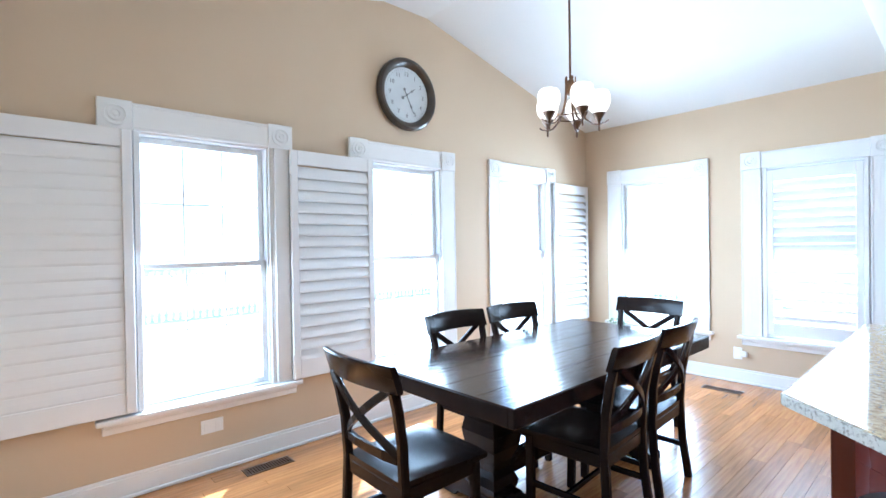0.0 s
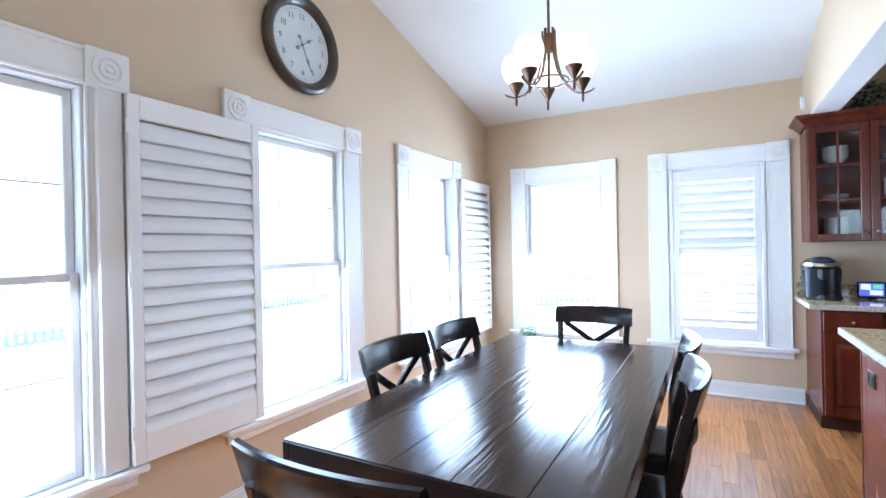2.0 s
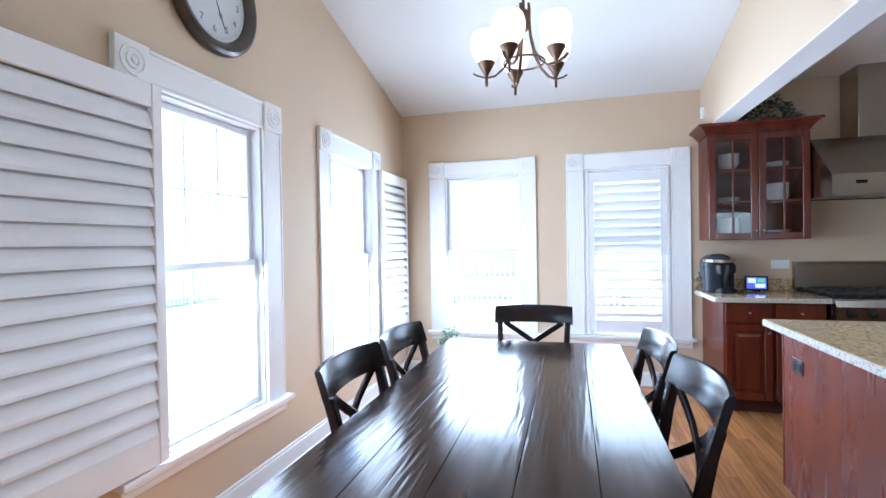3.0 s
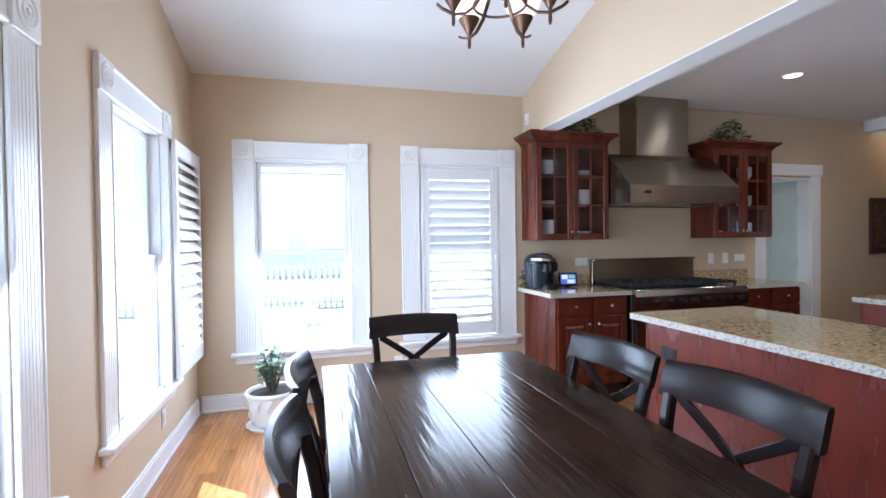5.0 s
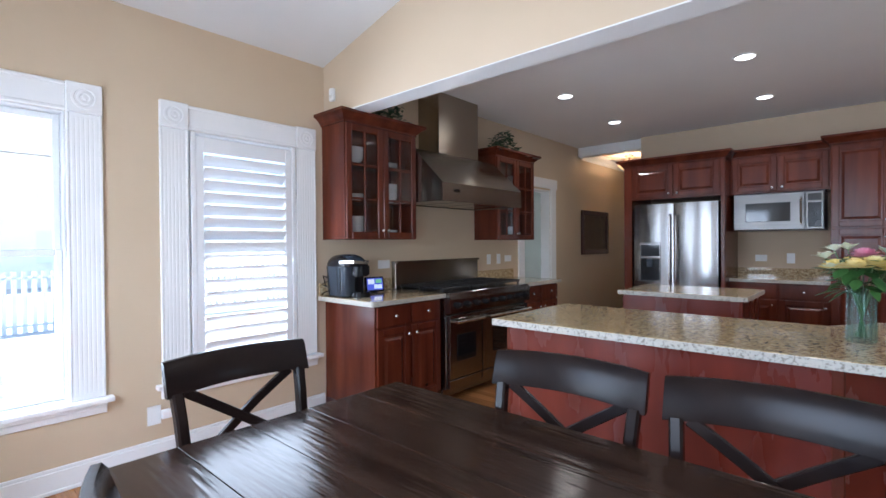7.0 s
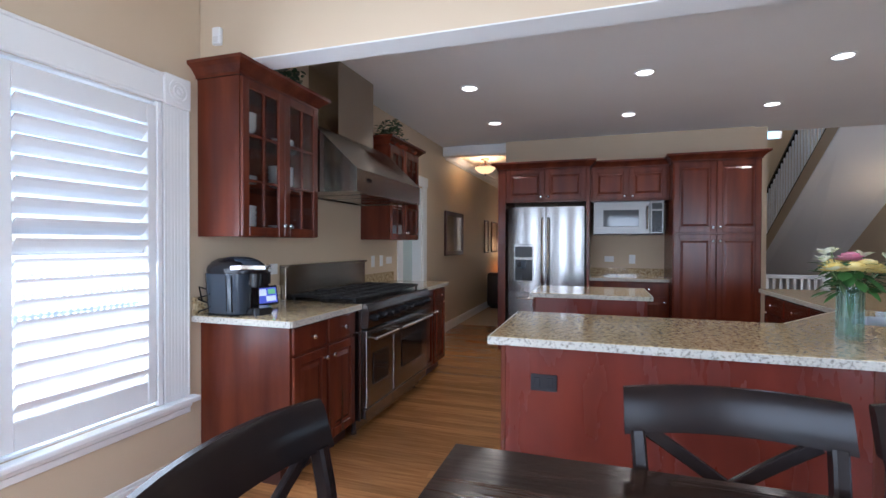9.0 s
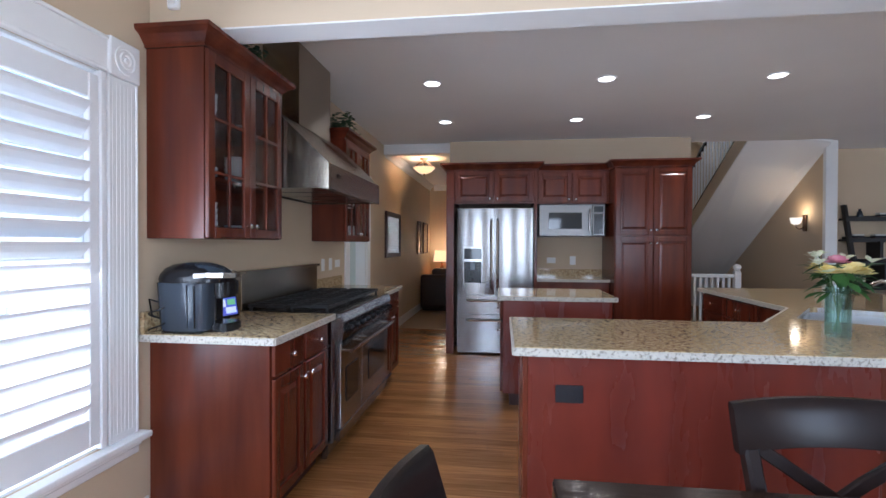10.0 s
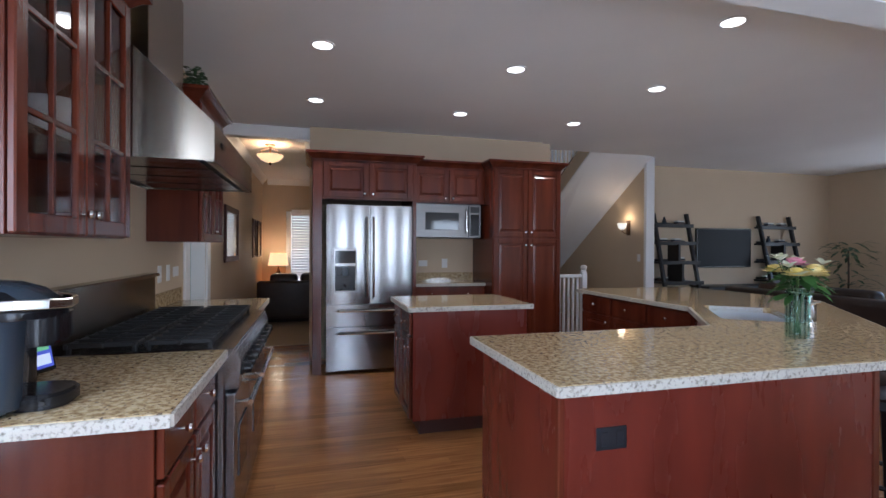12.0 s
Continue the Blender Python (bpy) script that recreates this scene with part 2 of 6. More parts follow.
CERAM = material("white_ceramic", (0.78, 0.77, 0.74), 0.18, coat=0.4)
SOIL = material("dark_potting_soil", (0.03, 0.022, 0.016), 0.95, scale=40, bump=0.6, bscale=90)
JADE = material("jade_leaf", (0.075, 0.15, 0.06), 0.32, second=(0.14, 0.21, 0.09), scale=9, vary=0.18, island=True)
LEAF = material("bouquet_leaf", (0.035, 0.11, 0.03), 0.42, second=(0.07, 0.17, 0.045), scale=12, vary=0.25, island=True)
IVY = material("trailing_ivy_leaf", (0.03, 0.075, 0.03), 0.45, second=(0.055, 0.11, 0.05), scale=12, vary=0.3, island=True)
STEM = material("green_stem", (0.09, 0.14, 0.05), 0.5)
YELLOW = material("yellow_rose_petal", (0.83, 0.66, 0.20), 0.5, second=(0.86, 0.76, 0.42), scale=14)
PINK = material("pink_rose_petal", (0.72, 0.27, 0.38), 0.5, second=(0.80, 0.45, 0.52), scale=14)
LILY = material("cream_lily_petal", (0.78, 0.80, 0.66), 0.5, second=(0.66, 0.72, 0.45), scale=12)
CARPET = material("beige_carpet", (0.46, 0.36, 0.26), 0.95, second=(0.40, 0.31, 0.22), scale=60, bump=0.4, bscale=300)
SOFA = material("dark_brown_leather", (0.022, 0.012, 0.010), 0.42, second=(0.032, 0.018, 0.013), scale=8, bump=0.1, bscale=80)
DARKW = material("black_stained_wood", (0.012, 0.010, 0.010), 0.4, scale=7)
SCREEN = material("black_screen", (0.006, 0.006, 0.008), 0.45, spec=0.2)
PEWTER = material("dark_oven_glass", (0.010, 0.010, 0.011), 0.06)
OUTDARK = material("dark_bronze_outlet", (0.018, 0.018, 0.022), 0.35)
PAPER = material("dark_print", (0.08, 0.022, 0.015), 0.4, second=(0.22, 0.14, 0.10), scale=22, amount=(0.4, 0.6))
PALEDOOR = material("pale_door_paint", (0.52, 0.61, 0.59), 0.4, scale=3)
RUBBER = material("grey_smoked_plastic", (0.035, 0.045, 0.060), 0.12)
# Ground and siding paled to stand in for overexposed glare; ground type is unseen.
PALEGROUND = material("glare_pale_ground", (0.52, 0.50, 0.44), 0.9, second=(0.45, 0.43, 0.38), scale=3, bump=0.5, bscale=60)
DECK = material("pale_patio_paving", (0.47, 0.45, 0.42), 0.8, second=(0.42, 0.40, 0.38), scale=3, bump=0.1, bscale=40)
SIDING = material("pale_house_siding", (0.86, 0.82, 0.74), 0.7, scale=2)
ROOF = material("grey_roof_shingle", (0.34, 0.32, 0.30), 0.9, second=(0.28, 0.27, 0.26), scale=18)
HEDGE = material("pale_shrub_foliage", (0.42, 0.46, 0.36), 0.7, second=(0.48, 0.51, 0.42), scale=4, vary=0.3, island=True)
BARK = material("tree_bark", (0.11, 0.08, 0.06), 0.9, scale=12, bump=0.4, bscale=40)
EDGE = material("pale_chiselled_granite", (0.52, 0.49, 0.43), 0.45, second=(0.19, 0.165, 0.13), scale=85, amount=(0.50, 0.68), bump=0.5, bscale=70)
MWGLASS = material("grey_microwave_glass", (0.05, 0.055, 0.06), 0.06)
GLASS = glassy("window_glass", (0.97, 0.98, 0.98))
CABGLASS = glassy("cabinet_glass", (0.90, 0.90, 0.90))
VASEG = glassy("green_vase_glass", (0.82, 0.91, 0.885), 0.02)
SHADE = glow("lit_frosted_shade", (1.0, 0.87, 0.68), 0.30)
DOWN = glow("lit_downlight_lens", (1.0, 0.93, 0.82), 1.6)
AMBER = glow("lit_amber_bowl", (1.0, 0.62, 0.28), 0.42)
LCD = glow("lit_blue_display", (0.10, 0.13, 0.62), 0.16)
LCDW = glow("lit_white_display", (0.80, 0.85, 0.95), 0.16)
LCDG = glow("lit_green_display", (0.25, 0.65, 0.30), 0.12)
SINK = material("satin_sink_steel", (0.70, 0.70, 0.71), 0.30, 1.0)


def granite():
    mt = bpy.data.materials.new("speckled_granite")
    mt.use_nodes = True
    nd, ln = mt.node_tree.nodes, mt.node_tree.links
    bs = nd["Principled BSDF"]
    bs.inputs["Roughness"].default_value, bs.inputs["Coat Weight"].default_value = 0.085, 0.2
    tc = nd.new("ShaderNodeTexCoord")
    n1, n2, n3 = nd.new("ShaderNodeTexNoise"), nd.new("ShaderNodeTexVoronoi"), nd.new("ShaderNodeTexNoise")
    n1.inputs["Scale"].default_value, n1.inputs["Detail"].default_value = 48, 8
    n2.inputs["Scale"].default_value = 130
    n3.inputs["Scale"].default_value, n3.inputs["Detail"].default_value = 95, 4
    for n in (n1, n2, n3):
        ln.new(tc.outputs["Object"], n.inputs["Vector"])
    r1, r3 = nd.new("ShaderNodeValToRGB"), nd.new("ShaderNodeValToRGB")
    e = r1.color_ramp.elements
    e[0].position, e[0].color = 0.34, (0.30, 0.195, 0.095, 1)
    e[1].position, e[1].color = 0.62, (0.62, 0.50, 0.31, 1)
    x = e.new(0.48)
    x.color = (0.47, 0.35, 0.19, 1)
    ln.new(n1.outputs["Fac"], r1.inputs["Fac"])
    e = r3.color_ramp.elements
    e[0].position, e[0].color = 0.33, (1, 1, 1, 1)
    e[1].position, e[1].color = 0.42, (0, 0, 0, 1)
    ln.new(n3.outputs["Fac"], r3.inputs["Fac"])
    mx = nd.new("ShaderNodeMix")
    mx.data_type = "RGBA"
    mx.inputs["B"].default_value = (0.10, 0.07, 0.045, 1)
    ln.new(r3.outputs["Color"], mx.inputs["Factor"])
    ln.new(r1.outputs["Color"], mx.inputs["A"])
    hs, mr = nd.new("ShaderNodeHueSaturation"), nd.new("ShaderNodeMapRange")
    mr.inputs["To Min"].default_value, mr.inputs["To Max"].default_value = 0.88, 1.1
    ln.new(n2.outputs["Color"], mr.inputs["Value"])
    ln.new(mr.outputs["Result"], hs.inputs["Value"])
    ln.new(mx.outputs["Result"], hs.inputs["Color"])
    ln.new(hs.outputs["Color"], bs.inputs["Base Color"])
    return mt


def hewn():
    """Dark plank top with hand-scraped ripples along the boards."""
    mt = material("hand_scraped_espresso", (0.016, 0.009, 0.0065), 0.17, second=(0.038, 0.020, 0.013), scale=4, stretch=(0.6, 5, 1), spec=0.22, rvar=0.06)
    nd, ln = mt.node_tree.nodes, mt.node_tree.links
    bs = nd["Principled BSDF"]
    tc, mp, n = nd.new("ShaderNodeTexCoord"), nd.new("ShaderNodeMapping"), nd.new("ShaderNodeTexNoise")
    mp.inputs["Scale"].default_value = (3.0, 34, 1)
    n.inputs["Scale"].default_value, n.inputs["Detail"].default_value = 1.6, 1.5
    bp = nd.new("ShaderNodeBump")
    bp.inputs["Strength"].default_value, bp.inputs["Distance"].default_value = 0.2, 0.006
    ln.new(tc.outputs["Object"], mp.inputs["Vector"])
    ln.new(mp.outputs["Vector"], n.inputs["Vector"])
    ln.new(n.outputs["Fac"], bp.inputs["Height"])
    ln.new(bp.outputs["Normal"], bs.inputs["Normal"])
    ln.new(bp.outputs["Normal"], bs.inputs["Coat Normal"])
    return mt


def leafy(mt, share):
    """Lets light through thin leaves."""
    nd, ln = mt.node_tree.nodes, mt.node_tree.links
    bs, tl_, mx = nd["Principled BSDF"], nd.new("ShaderNodeBsdfTranslucent"), nd.new("ShaderNodeMixShader")
    ln.new(bs.inputs["Base Color"].links[0].from_socket, tl_.inputs["Color"])
    mx.inputs["Fac"].default_value = share
    ln.new(bs.outputs["BSDF"], mx.inputs[1])
    ln.new(tl_.outputs["BSDF"], mx.inputs[2])
    ln.new(mx.outputs["Shader"], nd["Material Output"].inputs["Surface"])


GRANITE, HEWN = granite(), hewn()
leafy(HEDGE, 0.5)
leafy(LEAF, 0.3)
leafy(JADE, 0.2)
for petal in (YELLOW, PINK, LILY):
    leafy(petal, 0.3)

# ---- setting ----
YN, XE, XW = 4.33, 6.36, 0.80


def wall(name, axis, at, thick, lo, hi, z0, z1, holes, mat, label):
    """A wall with openings: holes are (from, to, bottom, top) along it."""
    bm = bmesh.new()
    us = sorted({lo, hi, *[h[0] for h in holes], *[h[1] for h in holes]})
    for a, b in zip(us, us[1:]):
        mid = (a + b) / 2
        cuts = sorted([(h[2], h[3]) for h in holes if h[0] < mid < h[1]])
        z = z0
        for c, d in cuts + [(z1, z1)]:
            if c > z:
                if axis == "y":
                    bx(bm, (a, at, z), (b, at + thick, c))
                else:
                    bx(bm, (at, a, z), (at + thick, b, c))
            z = d
    bmesh.ops.remove_doubles(bm, verts=bm.verts, dist=0.0005)
    return struct(name, bm, mat, label, "wall")


NORTH = [1.465, 3.02, 4.58]
EAST = [4.035, 2.645]
wall("wall_north", "y", YN, 0.15, 0.65, 6.51, 0, 3.55, [(x + 0.165, x + 0.935, 0.47, 2.06) for x in NORTH], PAINT, "tan painted gable wall with three tall windows")
wall("wall_east", "x", XE, 0.15, -7.5, 4.33, 0, 3.55, [(y - 0.935, y - 0.165, 0.47, 2.06) for y in EAST] + [(-2.17, -1.50, 0, 2.04)], PAINT, "tan painted long wall of dining room and kitchen")
wall("wall_west", "x", 0.65, 0.15, 1.43, 4.33, 0, 3.55, [], PAINT, "tan painted plain wall")
struct("header_wall", box((-4.2, 1.282, 2.345), (6.355, 1.455, 3.55)), PAINT, "tan painted header wall over the wide kitchen opening", "wall")
struct("trim_header", box((0.8, 1.284, 2.338), (6.352, 1.4535, 2.3455)), TRIM, "white painted underside of the opening", "trim")
bm = bmesh.new()
prism(bm, [(0.78, 2.70), (3.38, 3.365), (3.83, 3.365), (6.38, 2.73), (6.38, 2.88), (3.85, 3.52), (3.37, 3.52), (0.78, 2.86)], 1.42, 4.34, "y")
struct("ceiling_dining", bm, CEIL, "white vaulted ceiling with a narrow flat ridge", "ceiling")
bm = bmesh.new()
bx(bm, (-4.2, -3.3, 2.74), (6.37, 1.285, 2.86))
bx(bm, (-4.2, -4.05, 2.741), (0.35, -3.3, 2.86))
bx(bm, (2.4, -7.5, 2.70), (6.37, -3.1, 2.86))
struct("ceiling_kitchen", bm, KCEIL, "white flat kitchen ceiling with recessed lights", "ceiling")
wall("wall_kitchen_back", "y", -3.08, 0.15, 2.40, 5.40, 0, 2.745, [], PAINT, "tan painted wall behind the cabinets")
wall("wall_hall_west", "x", 5.26, 0.12, -4.3, -3.0, 0, 2.705, [], PAINT, "tan painted hall wall")
wall("wall_far", "y", -7.5, 0.15, 2.3, 6.36, 0, 2.75, [(5.30, 5.80, 0.62, 2.0)], PAINT, "tan painted far wall of the sitting room")
wall("wall_sitting_west", "x", 2.25, 0.15, -7.5, -3.0, 0, 5.0, [], PAINT, "tan painted plain wall")
wall("wall_television", "y", -4.15, 0.15, -4.2, 0.30, 0, 2.745, [], PAINT, "tan painted wall behind the television")
wall("wall_stair", "x", 0.30, 0.10, -7.5, -3.42, 0, 5.0, [], PAINT, "tan painted wall beside the stairs")
# The upper opening is unseen, added for light on the stair balusters.
wall("wall_stair_end", "y", -7.65, 0.15, 0.30, 2.3, 0, 5.0, [(0.7, 1.9, 3.45, 4.75)], PAINT, "tan painted stairwell end")
wall("wall_stair_upper", "y", -3.3, 0.1, 0.30, 2.3, 2.86, 5.0, [], PAINT, "tan painted upper stairwell wall")
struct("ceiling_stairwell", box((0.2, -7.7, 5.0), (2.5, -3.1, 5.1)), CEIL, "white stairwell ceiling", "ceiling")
# Both openings below are unseen, placed to let daylight into the living area.
wall("wall_living_west", "x", -4.35, 0.15, -4.2, 1.43, 0, 2.8, [(-2.6, -0.6, 0.6, 2.1)], PAINT, "tan painted wall of the living area")
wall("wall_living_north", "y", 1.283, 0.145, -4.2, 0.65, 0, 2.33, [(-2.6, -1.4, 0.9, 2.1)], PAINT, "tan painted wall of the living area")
struct("corner_trim", box((0.27, -3.419, 0), (0.42, -3.36, 2.739), 0.004), TRIM, "white painted corner edge of the stair opening", "trim")
struct("hall_beam", box((5.38, -3.13, 2.60), (6.35, -3.0, 2.738), 0.008), TRIM, "white painted beam over the hall opening", "trim")
struct("floor_base", box((-4.3, -7.6, -0.12), (6.5, 4.45, -0.012)), GAP, "dark underfloor seen in the joints", "floor")
struct("carpet", box((2.4, -7.49, -0.011), (6.355, -3.86, 0.004)), CARPET, "beige carpet in the sitting room", "carpet")


def baseboard(name, pts):
    bm = bmesh.new()
    for (x0, y0), (x1, y1), nx, ny in pts:
        for d, z0, z1 in ((0.016, 0.0, 0.115), (0.010, 0.115, 0.135), (0.024, 0.0, 0.02)):
            bx(bm, (min(x0, x1) + min(0, nx * d), min(y0, y1) + min(0, ny * d), z0), (max(x0, x1) + max(0, nx * d), max(y0, y1) + max(0, ny * d), z1), 0.003)
    return struct(name, bm, TRIM, "white painted baseboard with a stepped top", "baseboard")


baseboard("baseboard_north", [((0.82, YN), (6.335, YN), 0, -1)])
baseboard("baseboard_east", [((XE, 1.47), (XE, 4.30), -1, 0)])
baseboard("baseboard_hall", [((XE, -7.4), (XE, -2.32), -1, 0)])
baseboard("baseboard_west", [((XW, 1.44), (XW, 4.30), 1, 0)])
# crown moulding along the hall
for nm, x, s in (("crown_moulding_east", XE, -1), ("crown_moulding_west", 5.38, 1)):
    bm = bmesh.new()
    prism(bm, [(x, 2.58), (x + s * 0.012, 2.58), (x + s * 0.03, 2.62), (x + s * 0.075, 2.665), (x + s * 0.09, 2.70), (x, 2.70)], -7.4 if s < 0 else -4.3, -3.135, "y")
    struct(nm, bm, TRIM, "white crown moulding", "trim")
bm = bmesh.new()
prism(bm, [(-7.35, 2.58), (-7.34, 2.58), (-7.27, 2.665), (-7.26, 2.70), (-7.35, 2.70)], 2.4, 6.26, "x")
struct("crown_moulding_far", bm, TRIM, "white crown moulding", "trim")


def rosette(bm, m, u, v, s):
    bx(bm, (u, v, 0), (u + s, v + s, 0.030), 0.004, m)
    prof = [(0.062, 0.028), (0.062, 0.036), (0.050, 0.036), (0.046, 0.030), (0.036, 0.030), (0.034, 0.037), (0.024, 0.037), (0.020, 0.031), (0.012, 0.031), (0.010, 0.038), (0.002, 0.039)]
    lathe(bm, prof, (0, 0, 0), 24, m @ Matrix.Translation((u + s / 2, v + s / 2, 0)))


def window(name, m, label, muntins):
    """A double-hung window in a 0.15 wall with fluted casings and corner blocks."""
    w = tagged(new(name), label, "window", "dining room windows", "structure")
    w.matrix_basis = Matrix.Translation(m.translation)
    for nm, u0 in (("casing", 0.0), ("casing", 0.935)):
        bm = box((u0, 0.47, 0), (u0 + 0.165, 2.055, 0.016), 0.003, m)
        for k in range(6):
            c = u0 + 0.03 + k * 0.021
            bx(bm, (c - 0.0075, 0.5, 0.014), (c + 0.0075, 2.03, 0.0170), 0.0012, m)
        bx(bm, (u0 + 0.0, 0.47, 0.014), (u0 + 0.014, 2.055, 0.0205), 0.003, m)
        bx(bm, (u0 + 0.151, 0.47, 0.014), (u0 + 0.165, 2.055, 0.0205), 0.003, m)
        part(nm, bm, TRIM, w)
    bm = box((0.165, 2.06, 0), (0.935, 2.212, 0.018), 0.003, m)
    bx(bm, (0.165, 2.195, 0.014), (0.935, 2.212, 0.028), 0.004, m)
    bx(bm, (0.165, 2.06, 0.014), (0.935, 2.078, 0.024), 0.004, m)
    part("head_casing", bm, TRIM, w)
    for u0 in (0.0, 0.935):
        bm = bmesh.new()
        rosette(bm, m, u0, 2.055, 0.165)
        part("rosette", bm, TRIM, w, "white corner block with turned rings")
    bm = box((-0.035, 0.438, -0.002), (1.135, 0.468, 0.062), 0.008, m, 2)
    part("window_sill", bm, TRIM, w)
    bm = box((-0.005, 0.375, 0), (1.105, 0.438, 0.018), 0.004, m)
    bx(bm, (-0.005, 0.41, 0.012), (1.105, 0.438, 0.034), 0.008, m)
    part("apron", bm, TRIM, w)
    bm = bmesh.new()
    for a, b in (((0.165, 0.47, -0.149), (0.177, 2.06, -0.001)), ((0.923, 0.47, -0.149), (0.935, 2.06, -0.001)), ((0.177, 2.048, -0.149), (0.923, 2.06, -0.001)), ((0.177, 0.47, -0.149), (0.923, 0.484, -0.003))):
        bx(bm, a, b, 0.002, m)
    part("jamb", bm, VINYL, w)
    for v0, v1, d in ((1.27, 2.046, -0.090), (0.486, 1.305, -0.055)):
        bm = bmesh.new()
        for a, b in (((0.179, v0, d), (0.212, v1, d + 0.03)), ((0.888, v0, d), (0.921, v1, d + 0.03)), ((0.212, v1 - 0.035, d), (0.888, v1, d + 0.03)), ((0.212, v0, d), (0.888, v0 + 0.036, d + 0.03))):
            bx(bm, a, b, 0.004, m)
        sash = part("sash", bm, VINYL, w)
        if muntins:
            for k in (1, 2):
                u = 0.212 + 0.676 * k / 3
                part("muntin", box((u - 0.004, v0 + 0.04, d + 0.013), (u + 0.004, v1 - 0.04, d + 0.019), 0, m), VINYL, sash)
            vm = (v0 + v1) / 2
            part("muntin", box((0.212, vm - 0.004, d + 0.0135), (0.888, vm + 0.004, d + 0.0185), 0, m), VINYL, sash)
        p = part("pane", box((0.21, v0 + 0.033, d + 0.014), (0.89, v1 - 0.033, d + 0.018), 0, m), GLASS, sash, "clear window glass")
        p.visible_shadow = False
    return w


def north_m(x):
    return face_m((x, YN, 0), (1, 0, 0), (0, -1, 0))


def east_m(y, x=XE):
    return face_m((x, y, 0), (0, -1, 0), (-1, 0, 0))


for i, x in enumerate(NORTH):
    window("window_%d" % (i + 1), north_m(x), "white double-hung window with fluted casing and bright daylight", i != 2)
for i, y in enumerate(EAST):
    window("window_%d" % (i + 4), east_m(y), "white double-hung window with fluted casing and bright daylight", False)


def shutter(m, u0, u1, v0, v1, w0, tilt, label):
    """A louvred plantation shutter panel."""
    s = thing("plantation_shutter", label, "shutter", m @ Vector((u0, v0, w0)), "plantation shutters")
    t = 0.028
    for a in (u0, u1 - 0.05):
        part("stile", box((a, v0, w0), (a + 0.05, v1, w0 + t), 0.004, m), SHUT, s)
    part("rail", box((u0 + 0.05, v1 - 0.10, w0 + 0.002), (u1 - 0.05, v1, w0 + t - 0.002), 0.003, m), SHUT, s)
    part("rail", box((u0 + 0.05, v0, w0 + 0.002), (u1 - 0.05, v0 + 0.115, w0 + t - 0.002), 0.003, m), SHUT, s)
    n = max(1, round((v1 - v0 - 0.225) / 0.081))
    pitch = (v1 - v0 - 0.225) / n
    shared = None
    for k in range(n):
        v = v0 + 0.115 + pitch * (k + 0.5)
        lm = m @ Matrix.Translation(((u0 + u1) / 2, v, w0 + t / 2)) @ Matrix.Rotation(radians(tilt), 4, "X")
        if shared is None:
            bm = bmesh.new()
            h = (u1 - u0) / 2 - 0.052
            prism(bm, [(-0.044, 0.0), (-0.030, 0.0042), (0, 0.0055), (0.030, 0.0042), (0.044, 0.0), (0.030, -0.0042), (0, -0.0055), (-0.030, -0.0042)], -h, h, "x")
            shared = part("louver", bm, SHUT, s)
            ob = shared
        else:
            ob = new("louver", shared.data)
            ob.parent = s
            ob.matrix_parent_inverse = s.matrix_basis.inverted()
        ob.matrix_basis = lm
    for v in (v0 + 0.14, (v0 + v1) / 2, v1 - 0.14):
        part("hinge", box((u0 - 0.008, v - 0.03, w0 + t - 0.006), (u0 + 0.012, v + 0.03, w0 + t + 0.003), 0.001, m), SHUT, s)
    return s


north = north_m(0)
shutter(north, 0.935, 1.618, 0.485, 2.055, 0.036, -3, "white louvred shutter panel folded open against the wall")
shutter(north, 2.535, 3.205, 0.477, 2.058, 0.036, -16, "white louvred shutter panel folded open between two windows")
shutter(north, 5.62, 6.30, 0.477, 2.058, 0.036, -38, "white louvred shutter panel folded open beside the room corner")
E2 = east_m(2.645)
shutter(E2, 0.208, 0.892, 0.50, 2.03, -0.012, 43, "white louvred shutter closed in its window with tilted louvers")
# fixed hanging strips of the shutters
for mm, us in ((north, (1.628, 2.497, 5.51)), (E2, (0.178, 0.894))):
    for u in us:
        bm = box((u - (0.065 if u in (2.497,) else 0.0), 0.475, -0.02), (u + 0.030, 2.055, 0.04 if mm is north else 0.022), 0.003, mm)
        part("shutter_frame", bm, SHUT, bpy.data.objects["window_5" if mm is E2 else ("window_3" if u > 5 else "window_1")])

# roof over the dining room, unseen; its eaves are there to trim the sun patches
bm = bmesh.new()
prism(bm, [(7.26, 2.70), (7.26, 2.82), (3.60, 3.76), (-0.1, 2.82), (-0.1, 2.70), (3.60, 3.64)], 1.2, 4.78, "y")
struct("roof", bm, ROOF, "grey shingle roof with overhanging eaves", "roof")

